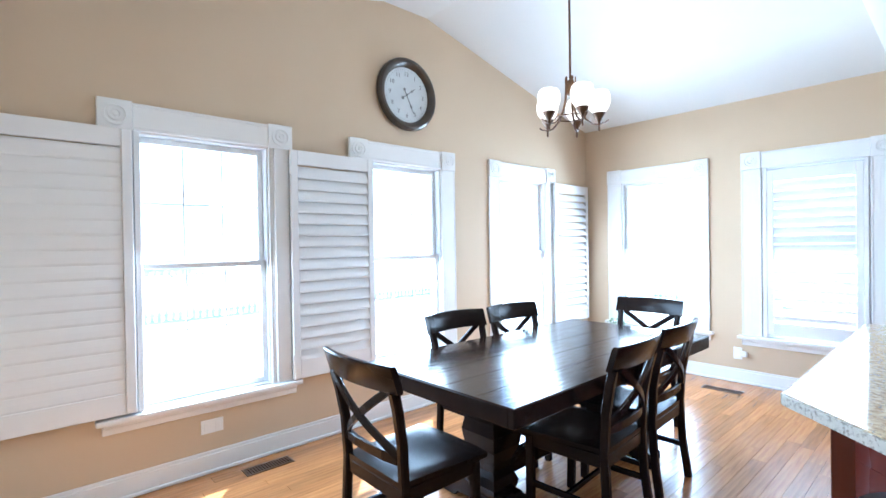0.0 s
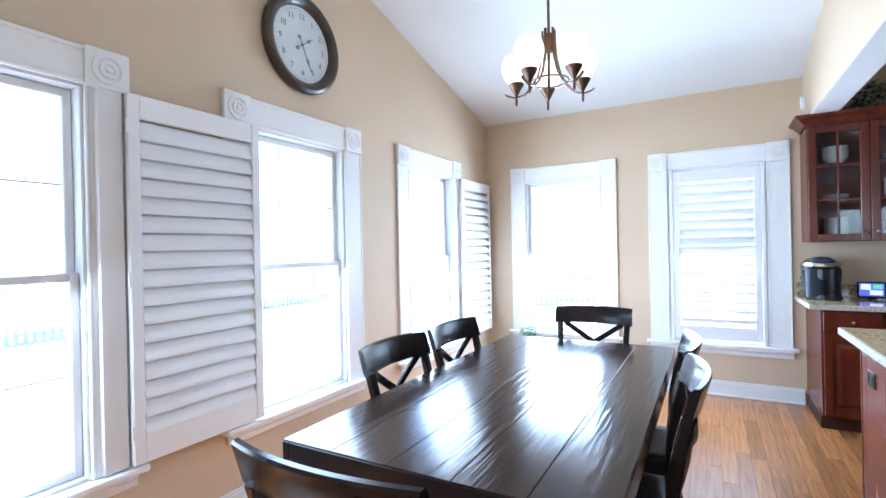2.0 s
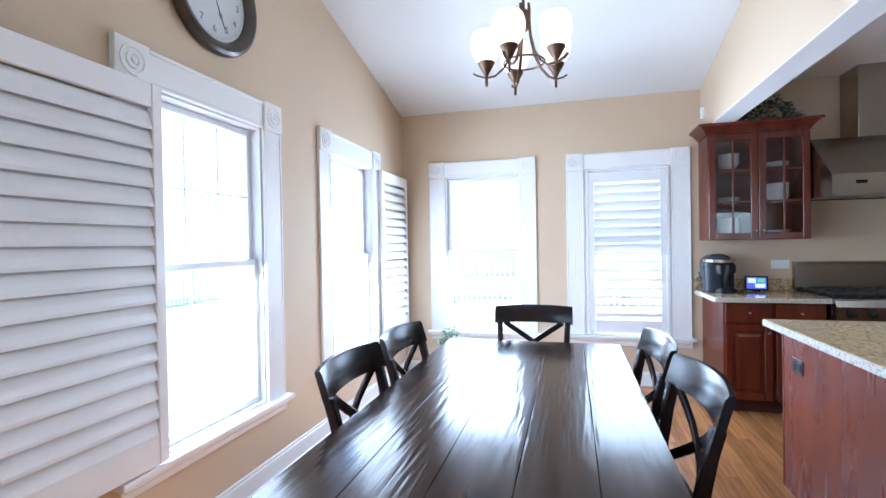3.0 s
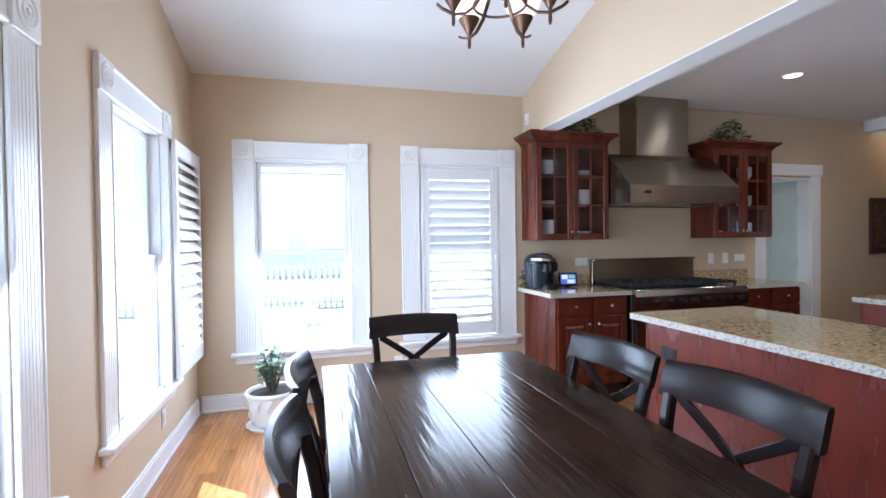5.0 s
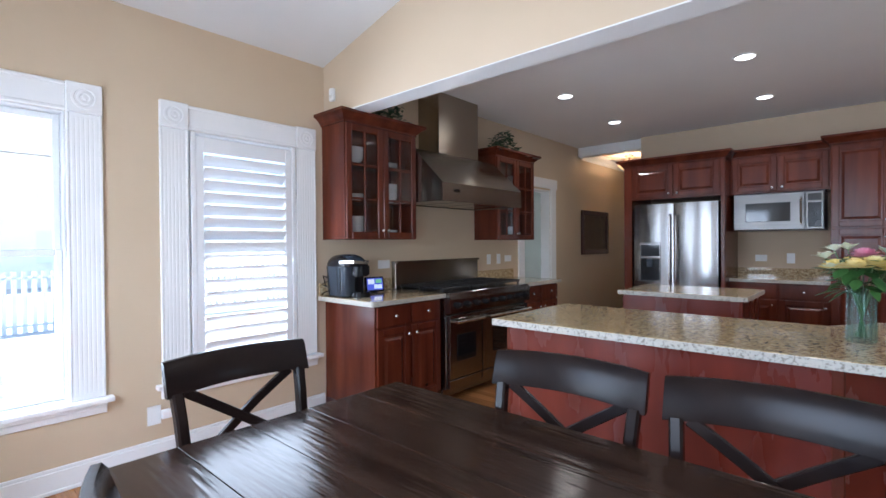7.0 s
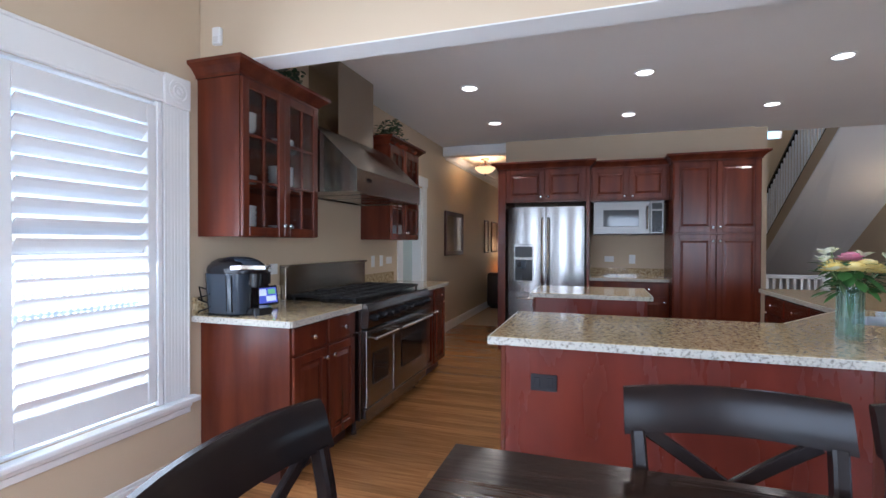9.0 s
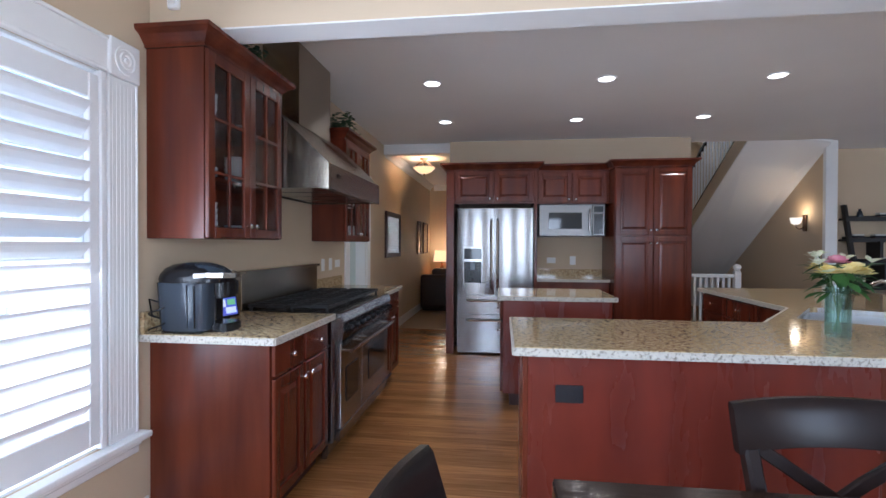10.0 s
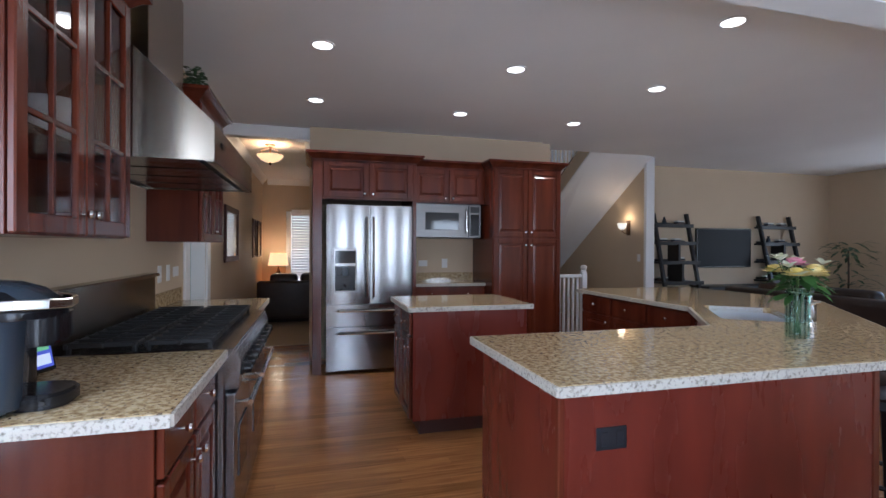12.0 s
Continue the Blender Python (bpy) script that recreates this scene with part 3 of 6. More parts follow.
# ---- dining room ----
def chair_at(cx, cy, turn, built=[]):
    """An X-back dining chair: origin on the floor under the seat, its back towards -y."""
    if built:
        return copy_thing(built[0], pose(cx, cy, 0, 0, 0, turn))
    c = thing("dining_chair", "espresso wooden dining chair with an X back at the table", "chair", (0, 0, 0), "chairs round the table")
    built.append(c)
    # back posts, curved and raked
    for s in (-1, 1):
        pts = [(s * 0.215, -0.235, 0.0), (s * 0.212, -0.205, 0.22), (s * 0.210, -0.195, 0.44), (s * 0.214, -0.205, 0.62), (s * 0.220, -0.228, 0.75), (s * 0.225, -0.249, 0.832)]
        part("back_post", beam(bmesh.new(), pts, 0.036, 0.040), ESPRESSO, c)
    for s in (-1, 1):
        pts = [(s * 0.205, 0.205, 0.0), (s * 0.207, 0.20, 0.2), (s * 0.207, 0.20, 0.425)]
        part("leg", beam(bmesh.new(), pts, 0.042, 0.042), ESPRESSO, c)
    # top rail, bowed backwards
    bm = bmesh.new()
    n = 12
    rows = []
    for i in range(n + 1):
        x = -0.258 + 0.516 * i / n
        bow = 0.045 * (1 - (x / 0.258) ** 2)
        row = []
        for dy, z in ((0.012, 0.825), (0.014, 0.83), (0.014, 0.925), (0.008, 0.938), (-0.008, 0.938), (-0.014, 0.93), (-0.014, 0.83), (-0.010, 0.825)):
            rake = -(z - 0.825) * 0.30
            row.append(bm.verts.new((x, -0.240 - bow + dy + rake, z + 0.006 * (1 - (x / 0.258) ** 2))))
        rows.append(row)
    fs = []
    for p, q in zip(rows, rows[1:]):
        for k in range(8):
            fs.append(bm.faces.new((p[k], p[(k + 1) % 8], q[(k + 1) % 8], q[k])))
    fs += [bm.faces.new(rows[0]), bm.faces.new(rows[-1][::-1])]
    bmesh.ops.recalc_face_normals(bm, faces=fs)
    part("top_rail", bm, ESPRESSO, c, "", True)
    # crossed slats and lower back rail
    for s in (-1, 1):
        pts = []
        for i in range(7):
            f = i / 6
            x = s * (-0.195 + 0.39 * f)
            z = 0.565 + 0.265 * f
            y = -0.208 - 0.055 * f - 0.03 * math.sin(math.pi * f) + 0.004 * s
            pts.append((x, y, z))
        part("cross_slat", beam(bmesh.new(), pts, 0.034, 0.018, (0, 0, 1)), ESPRESSO, c)
    part("back_rail", beam(bmesh.new(), [(-0.205, -0.2, 0.545), (-0.1, -0.218, 0.545), (0, -0.222, 0.545), (0.1, -0.218, 0.545), (0.205, -0.2, 0.545)], 0.045, 0.02, (0, 0, 1)), ESPRESSO, c)
    # saddle seat
    bm = bmesh.new()
    gx, gy = 12, 10
    top, bot = [], []
    for j in range(gy + 1):
        f = j / gy
        y = -0.205 + 0.455 * f
        hw = 0.205 + 0.035 * f
        rt, rb = [], []
        for i in range(gx + 1):
            a = -1 + 2 * i / gx
            yy = y + (0.018 * (1 - a * a) if j == gy else 0)
            dip = 0.012 * max(0, 1 - a * a) * math.sin(math.pi * min(1, f * 1.05))
            edge = 0.006 if i in (0, gx) or j in (0, gy) else 0
            rt.append(bm.verts.new((a * hw, yy, 0.462 - dip - edge)))
            rb.append(bm.verts.new((a * hw * 0.985, yy, 0.432)))
        top.append(rt)
        bot.append(rb)
    fs = []
    for j in range(gy):
        for i in range(gx):
            fs.append(bm.faces.new((top[j][i], top[j][i + 1], top[j + 1][i + 1], top[j + 1][i])))
            fs.append(bm.faces.new((bot[j][i], bot[j + 1][i], bot[j + 1][i + 1], bot[j][i + 1])))
    for i in range(gx):
        fs.append(bm.faces.new((top[0][i], bot[0][i], bot[0][i + 1], top[0][i + 1])))
        fs.append(bm.faces.new((top[gy][i], top[gy][i + 1], bot[gy][i + 1], bot[gy][i])))
    for j in range(gy):
        fs.append(bm.faces.new((top[j][0], top[j + 1][0], bot[j + 1][0], bot[j][0])))
        fs.append(bm.faces.new((top[j][gx], bot[j][gx], bot[j + 1][gx], top[j + 1][gx])))
    bmesh.ops.recalc_face_normals(bm, faces=fs)
    part("seat", bm, ESPRESSO, c, "glossy dark saddle seat", True)
    for a, b in (((-0.19, 0.185, 0.37), (0.19, 0.21, 0.43)), ((-0.19, -0.205, 0.37), (0.19, -0.185, 0.43)), ((-0.215, -0.18, 0.37), (-0.193, 0.185, 0.43)), ((0.193, -0.18, 0.37), (0.215, 0.185, 0.43))):
        part("apron", box(a, b, 0.003), ESPRESSO, c)
    for s in (-1, 1):
        part("stretcher", box((s * 0.21 - 0.011, -0.2, 0.17), (s * 0.21 + 0.011, 0.19, 0.20), 0.004), ESPRESSO, c)
    part("stretcher", box((-0.2, -0.01, 0.172), (0.2, 0.012, 0.198), 0.004), ESPRESSO, c)
    c.matrix_basis = pose(cx, cy, 0, 0, 0, turn)
    return c


# back centre lies 0.30 behind the seat's middle
chair_at(3.27, 2.475, 4)
chair_at(3.835, 2.51, 3)
chair_at(3.30, 3.19, 180)
chair_at(3.86, 3.18, 178)
chair_at(4.56, 2.86, 90)
chair_at(2.44, 2.86, -90)

TX0, TX1, TY0, TY1, TZ = 2.534, 4.556, 2.335, 3.378, 0.757
tab = thing("dining_table", "long espresso trestle dining table with hand-scraped plank top", "table", ((TX0 + TX1) / 2, (TY0 + TY1) / 2, 0))
n = 5
for i in range(n):
    a = TY0 + 0.0 + (TY1 - TY0) * i / n
    b = TY0 + (TY1 - TY0) * (i + 1) / n
    part("plank", box((TX0 + 0.002, a + 0.0008, TZ - 0.035), (TX1 - 0.002, b - 0.0008, TZ), 0.0012), HEWN, tab)
for a, b in (((TX0, TY0, TZ - 0.085), (TX1, TY0 + 0.03, TZ - 0.004)), ((TX0, TY1 - 0.03, TZ - 0.085), (TX1, TY1, TZ - 0.004)), ((TX0, TY0 + 0.03, TZ - 0.085), (TX0 + 0.03, TY1 - 0.03, TZ - 0.004)), ((TX1 - 0.03, TY0 + 0.03, TZ - 0.085), (TX1, TY1 - 0.03, TZ - 0.004))):
    part("edge_band", box((a[0] - 0.001, a[1] - 0.001, a[2]), (b[0] + 0.001, b[1] + 0.001, b[2]), 0.004), ESPRESSO, tab)
part("underboard", box((TX0 + 0.03, TY0 + 0.03, TZ - 0.07), (TX1 - 0.03, TY1 - 0.03, TZ - 0.037)), ESPRESSO, tab)
for x in (2.98, 4.11):
    cy = (TY0 + TY1) / 2
    prof = [(0.10, 0.10), (0.11, 0.12), (0.12, 0.15), (0.10, 0.19), (0.075, 0.22), (0.085, 0.26), (0.125, 0.34), (0.14, 0.42), (0.125, 0.48), (0.09, 0.52), (0.10, 0.55), (0.13, 0.57), (0.13, 0.60)]
    bm = bmesh.new()
    m4 = pose(x, cy, 0, 0, 0, 45)
    lathe(bm, [(r * 1.15, z) for r, z in prof], (0, 0, 0), 4, m4)
    part("pedestal", bm, ESPRESSO, tab, "carved square baluster pedestal")
    bm = bmesh.new()
    half = 0.36
    prism(bm, [(cy - half, 0.0), (cy - half + 0.13, 0.0), (cy - 0.2, 0.03), (cy + 0.2, 0.03), (cy + half - 0.13, 0.0), (cy + half, 0.0), (cy + half, 0.05), (cy + half - 0.05, 0.075), (cy + 0.2, 0.10), (cy + 0.14, 0.125), (cy - 0.14, 0.125), (cy - 0.2, 0.10), (cy - half + 0.05, 0.075), (cy - half, 0.05)], x - 0.065, x + 0.065, "x")
    bmesh.ops.bevel(bm, geom=bm.edges[:], offset=0.006, segments=1, affect="EDGES")
    part("foot", bm, ESPRESSO, tab)
    part("cleat", box((x - 0.055, cy - 0.40, 0.60), (x + 0.055, cy + 0.40, TZ - 0.072), 0.008), ESPRESSO, tab)
part("stretcher_beam", box((3.0, 2.825, 0.145), (4.09, 2.89, 0.25), 0.008), ESPRESSO, tab)

# wall clock
ck = thing("wall_clock", "large round wall clock with dark bronze frame and pale dial", "clock", (3.58, YN, 2.64))
mk = north_m(3.58) @ Matrix.Translation((0, 2.645, 0))
bm = bmesh.new()
lathe(bm, [(0.292, 0.001), (0.300, 0.012), (0.302, 0.03), (0.295, 0.048), (0.278, 0.058), (0.258, 0.055), (0.243, 0.042), (0.236, 0.034), (0.230, 0.028), (0.226, 0.012)], (0, 0, 0), 64, mk)
part("frame", bm, CLOCKF, ck, "rounded dark bronze rim", True)
bm = bmesh.new()
lathe(bm, [(0.228, 0.010), (0.228, 0.0165)], (0, 0, 0), 64, mk)
part("dial", bm, DIAL, ck, "pale grey-blue dial")
for h in range(1, 13):
    a = radians(90 - 30 * h)
    writing(str(h), 0.05, INK, mk @ Matrix.Translation((0.172 * math.cos(a), 0.172 * math.sin(a), 0.018)), ck, "numeral")
bm = bmesh.new()
for k in range(60):
    a = radians(6 * k)
    bx(bm, (0.205, -0.001, 0.0165), (0.213, 0.001, 0.0172), 0, mk @ Matrix.Rotation(a, 4, "Z"))
part("minute_track", bm, INK, ck)
for nm, ang, ln_, wd in (("hour_hand", 90 - 54, 0.105, 0.010), ("minute_hand", 90 - 154, 0.165, 0.008)):
    mm = mk @ Matrix.Rotation(radians(ang), 4, "Z")
    bm = box((-0.05, -wd * 0.3, 0.019), (ln_, wd * 0.3, 0.021), 0, mm)
    lathe(bm, [(wd * 1.4, 0.0185), (wd * 1.4, 0.0215)], (-0.05, 0, 0), 12, mm)
    prism(bm, [(ln_ * 0.45, 0), (ln_ * 0.6, wd * 1.3), (ln_ * 0.78, 0), (ln_ * 0.6, -wd * 1.3)], 0.019, 0.0212, "z", mm)
    part(nm, bm, INK, ck)
bm = bmesh.new()
lathe(bm, [(0.009, 0.018), (0.009, 0.024), (0.004, 0.026)], (0, 0, 0), 14, mk)
part("hub", bm, INK, ck)

# chandelier
CX, CY = 3.655, 2.79
ch = thing("chandelier", "bronze five-arm chandelier with lit frosted glass shades", "chandelier", (CX, CY, 3.36))
part("rod", tube(bmesh.new(), [(CX, CY, 2.33), (CX, CY, 3.345)], 0.007, 8), BRONZE, ch)
bm = bmesh.new()
lathe(bm, [(0.062, 3.363), (0.062, 3.35), (0.05, 3.335), (0.015, 3.325), (0.008, 3.315)], (CX, CY, 0), 20)
part("canopy", bm, BRONZE, ch, "", True)
bm = bmesh.new()
lathe(bm, [(0.020, 2.29), (0.026, 2.30), (0.026, 2.36), (0.018, 2.375), (0.009, 2.38)], (CX, CY, 0), 16)
part("hub", bm, BRONZE, ch, "", True)
bm = bmesh.new()
ring = [(CX + 0.088 * math.cos(a * math.pi / 12), CY + 0.088 * math.sin(a * math.pi / 12), 2.150) for a in range(25)]
tube(bm, ring, 0.0045, 6)
part("ring", bm, BRONZE, ch)
for k in range(5):
    a = radians(72 * k + 20)
    ca, sa = math.cos(a), math.sin(a)

    def at(r, z):
        return (CX + ca * r, CY + sa * r, z)
    pts = [at(0.030, 2.395), at(0.030, 2.33), at(0.036, 2.26), at(0.055, 2.19), at(0.088, 2.135), at(0.125, 2.105), at(0.165, 2.098), at(0.205, 2.112), at(0.222, 2.124)]
    part("arm", beam(bmesh.new(), pts, 0.013, 0.007, (-sa, ca, 0)), BRONZE, ch)
    bm = bmesh.new()
    lathe(bm, [(0.004, 2.060), (0.006, 2.07), (0.006, 2.105), (0.010, 2.115), (0.036, 2.160), (0.038, 2.166), (0.03, 2.168)], at(0.165, 0), 18)
    part("cup", bm, BRONZE, ch, "", True)
    bm = bmesh.new()
    lathe(bm, [(0.026, 2.167), (0.045, 2.180), (0.060, 2.205), (0.067, 2.235), (0.066, 2.262), (0.060, 2.285), (0.052, 2.297), (0.045, 2.292)], at(0.165, 0), 24)
    part("shade", bm, SHADE, ch, "glowing white glass bell shade", True)
    lp = bpy.data.lights.new("chandelier_bulb", "POINT")
    lp.energy, lp.color, lp.shadow_soft_size = 0.10, (1.0, 0.80, 0.56), 0.05
    lo = new("chandelier_bulb", lp)
    lo.parent = ch
    lo.matrix_parent_inverse = ch.matrix_basis.inverted()
    lo.location = at(0.165, 2.335)


def plate(m, u, v, w, h, mat, label, slots, holder="wall_outlet"):
    o = thing(holder, label, "outlet" if "outlet" in holder else "switch", m @ Vector((u, v, 0)))
    part("cover_plate", box((u - w / 2, v - h / 2, 0.0005), (u + w / 2, v + h / 2, 0.006), 0.002, m), mat, o)
    for k in range(slots):
        du = (k - (slots - 1) / 2) * w / slots
        part("socket", box((u + du - w / slots * 0.22, v - h * 0.30, 0.006), (u + du + w / slots * 0.22, v + h * 0.30, 0.009), 0.001, m), mat, o)
    return o


east = east_m(0)
plate(north, 2.02, 0.285, 0.13, 0.085, TRIM, "white double outlet low on the tan wall", 2)
plate(north, 5.46, 0.285, 0.075, 0.115, TRIM, "white outlet low on the tan wall", 1)
plate(east, -2.69, 0.285, 0.075, 0.115, TRIM, "white outlet with a plug-in under the window", 1)
pl = thing("plug_in_freshener", "white plug-in device in the wall outlet", "plug-in", (6.33, 2.69, 0.285))
part("body", box((-2.66, 0.26, 0.010), (-2.60, 0.315, 0.05), 0.012, east, 2), TRIM, pl)
sn = thing("motion_sensor", "small white alarm sensor on the tan wall", "sensor", (6.2, 1.455, 2.5))
bm = bmesh.new()
bx(bm, (6.19, 1.4555, 2.435), (6.245, 1.487, 2.535), 0.012, None, 2)
part("body", bm, TRIM, sn, "", True)
part("lens", box((6.20, 1.483, 2.45), (6.235, 1.490, 2.48), 0.003), CERAM, sn)


def floor_vent(x0, y0, x1, y1):
    v = thing("floor_vent", "bronze slotted floor vent set in the oak boards", "vent", ((x0 + x1) / 2, (y0 + y1) / 2, 0))
    bm = bmesh.new()
    for a, b in (((x0, y0), (x1, y0 + 0.014)), ((x0, y1 - 0.014), (x1, y1)), ((x0, y0 + 0.014), (x0 + 0.014, y1 - 0.014)), ((x1 - 0.014, y0 + 0.014), (x1, y1 - 0.014))):
        bx(bm, (*a, 0.0006), (*b, 0.006), 0.001)
    part("frame", bm, BRONZE, v)
    along_x = (x1 - x0) > (y1 - y0)
    k = 16
    for i in range(k):
        if along_x:
            c = x0 + 0.014 + (x1 - x0 - 0.028) * (i + 0.5) / k
            part("slat", box((c - 0.004, y0 + 0.014, 0.001), (c + 0.004, y1 - 0.014, 0.005)), BRONZE, v)
        else:
            c = y0 + 0.014 + (y1 - y0 - 0.028) * (i + 0.5) / k
            part("slat", box((x0 + 0.014, c - 0.004, 0.001), (x1 - 0.014, c + 0.004, 0.005)), BRONZE, v)
    part("backing", box((x0 + 0.014, y0 + 0.014, 0.0004), (x1 - 0.014, y1 - 0.014, 0.0010)), BLACKP, v)


floor_vent(2.15, 4.10, 2.45, 4.21)
floor_vent(5.93, 2.55, 6.04, 2.88)

# jade plant in a white pot by the corner
PX, PY = 5.93, 3.73
pot = thing("plant_pot", "white glazed ceramic plant pot with embossed pattern on the floor", "plant pot", (PX, PY, 0))
bm = bmesh.new()
lathe(bm, [(0.12, 0.022), (0.135, 0.03), (0.155, 0.09), (0.17, 0.17), (0.176, 0.235), (0.187, 0.242), (0.19, 0.262), (0.182, 0.272), (0.168, 0.268), (0.163, 0.235), (0.12, 0.228)], (PX, PY, 0), 40)
part("pot_body", bm, CERAM, pot, "", True)
for z0, z1 in ((0.06, 0.14), (0.15, 0.225)):
    for k in range(14):
        a = 2 * math.pi * k / 14
        r = 0.145 + (z0 - 0.06) * 0.22
        bm = bmesh.new()
        tube(bm, [(PX + math.cos(a - 0.10) * r, PY + math.sin(a - 0.10) * r, z0), (PX + math.cos(a) * (r + 0.012), PY + math.sin(a) * (r + 0.012), (z0 + z1) / 2), (PX + math.cos(a + 0.08) * (r + 0.014), PY + math.sin(a + 0.08) * (r + 0.014), z1)], [0.006, 0.010, 0.005], 6)
        part("embossing", bm, CERAM, pot, "", True)
bm = bmesh.new()
lathe(bm, [(0.155, 0.0), (0.175, 0.004), (0.185, 0.022), (0.178, 0.024), (0.165, 0.012), (0.02, 0.010)], (PX, PY, 0), 36)
part("saucer", bm, CERAM, pot, "white drip saucer", True)
bm = bmesh.new()
lathe(bm, [(0.160, 0.225), (0.160, 0.246), (0.10, 0.252), (0.01, 0.255)], (PX, PY, 0), 28)
part("soil", bm, SOIL, pot)


def leaf(bm, c, d, length, width, droop=0.2, thick=0.0):
    """One pointed leaf from c along d."""
    d = Vector(d).normalized()
    s = d.cross(Vector((0, 0, 1)))
    s = s.normalized() if s.length > 0.05 else Vector((1, 0, 0))
    nrm = s.cross(d).normalized()
    c = Vector(c)
    row = []
    for f, w in ((0.0, 0.12), (0.25, 0.75), (0.55, 1.0), (0.82, 0.6), (1.0, 0.05)):
        p = c + d * length * f - Vector((0, 0, droop * length * f * f))
        row.append([bm.verts.new(p - s * width * w / 2), bm.verts.new(p + nrm * (-0.10 * width * w + thick)), bm.verts.new(p + s * width * w / 2)])
    for a, b in zip(row, row[1:]):
        bm.faces.new((a[0], a[1], b[1], b[0]))
        bm.faces.new((a[1], a[2], b[2], b[1]))


rng = random.Random(5)
jp = thing("jade_plant", "leafy jade plant growing in the white pot", "plant", (PX, PY, 0.25))
leaves = bmesh.new()
for k in range(7):
    a = 2 * math.pi * k / 7 + rng.uniform(-0.3, 0.3)
    r = rng.uniform(0.05, 0.13)
    h = rng.uniform(0.18, 0.31)
    pts = [(PX + math.cos(a) * 0.02, PY + math.sin(a) * 0.02, 0.245), (PX + math.cos(a) * r * 0.5, PY + math.sin(a) * r * 0.5, 0.25 + h * 0.55), (PX + math.cos(a) * r, PY + math.sin(a) * r, 0.25 + h)]
    part("branch", tube(bmesh.new(), pts, [0.011, 0.008, 0.004], 6), BARK, jp)
    for q in range(46):
        f = 0.45 + 0.55 * q / 45
        p = Vector(pts[0]).lerp(Vector(pts[2]), f) if f < 0.5 else Vector(pts[1]).lerp(Vector(pts[2]), (f - 0.5) * 2)
        b = rng.uniform(0, 6.28)
        p = p + Vector((rng.uniform(-0.035, 0.035), rng.uniform(-0.035, 0.035), rng.uniform(-0.01, 0.05)))
        leaf(leaves, p, (math.cos(b), math.sin(b), rng.uniform(-0.2, 0.7)), rng.uniform(0.034, 0.050), rng.uniform(0.026, 0.036), 0.25)
part("foliage", leaves, JADE, jp, "rounded green jade leaves", True)

# ---- kitchen ----
def knob(m, u, v, w, parent):
    bm = bmesh.new()
    lathe(bm, [(0.006, 0), (0.005, 0.012), (0.011, 0.018), (0.014, 0.025), (0.011, 0.031), (0.003, 0.033)], (0, 0, 0), 12, m @ Matrix.Translation((u, v, w)))
    return part("knob", bm, CHROME, parent, "small nickel knob", True)


def cab_door(parent, m, u0, v0, u1, v1, w, knob_at=None, glass=None, slab=False, mat=None):
    """A raised-panel (or glazed) cabinet door or drawer front."""
    mat = mat or CHERRY
    s = 0.055 if not slab else 0.022
    t = 0.02
    if slab:
        bm = box((u0, v0, w), (u1, v1, w + t), 0.006, m, 2)
        d = part("drawer_front", bm, mat, parent)
    else:
        bm = bmesh.new()
        for a, b in (((u0, v0), (u0 + s, v1)), ((u1 - s, v0), (u1, v1)), ((u0 + s, v1 - s), (u1 - s, v1)), ((u0 + s, v0), (u1 - s, v0 + s))):
            bx(bm, (*a, w), (*b, w + t), 0.004, m)
        d = part("door", bm, mat, parent)
        if glass:
            part("pane", box((u0 + s - 0.004, v0 + s - 0.004, w + 0.006), (u1 - s + 0.004, v1 - s + 0.004, w + 0.009), 0, m), CABGLASS, d, "clear cabinet glass").visible_shadow = False
            uc = (u0 + u1) / 2
            part("glazing_bar", box((uc - 0.008, v0 + s, w + 0.004), (uc + 0.008, v1 - s, w + 0.018), 0.002, m), mat, d)
            for k in (1, 2):
                v = v0 + s + (v1 - v0 - 2 * s) * k / 3
                part("glazing_bar", box((u0 + s, v - 0.008, w + 0.0045), (u1 - s, v + 0.008, w + 0.0175), 0.002, m), mat, d)
        else:
            bm = box((u0 + s - 0.002, v0 + s - 0.002, w + 0.002), (u1 - s + 0.002, v1 - s + 0.002, w + 0.008), 0, m)
            a, b = 0.012, 0.038
            ring = []
            for o, ww in ((a, w + 0.006), (b, w + 0.0185)):
                ring.append([bm.verts.new(m @ Vector(p)) for p in ((u0 + s + o, v0 + s + o, ww), (u1 - s - o, v0 + s + o, ww), (u1 - s - o, v1 - s - o, ww), (u0 + s + o, v1 - s - o, ww))])
            for k in range(4):
                bm.faces.new((ring[0][k], ring[0][(k + 1) % 4], ring[1][(k + 1) % 4], ring[1][k]))
            bm.faces.new(ring[1])
            part("raised_panel", bm, mat, d)
    if knob_at:
        knob(m, knob_at[0], knob_at[1], w + t, d)
    return d


COVE = [(0.0, 0.0), (0.012, 0.0), (0.012, 0.014), (0.020, 0.020), (0.030, 0.034), (0.046, 0.050), (0.066, 0.062), (0.074, 0.066), (0.074, 0.086), (0.0, 0.086)]


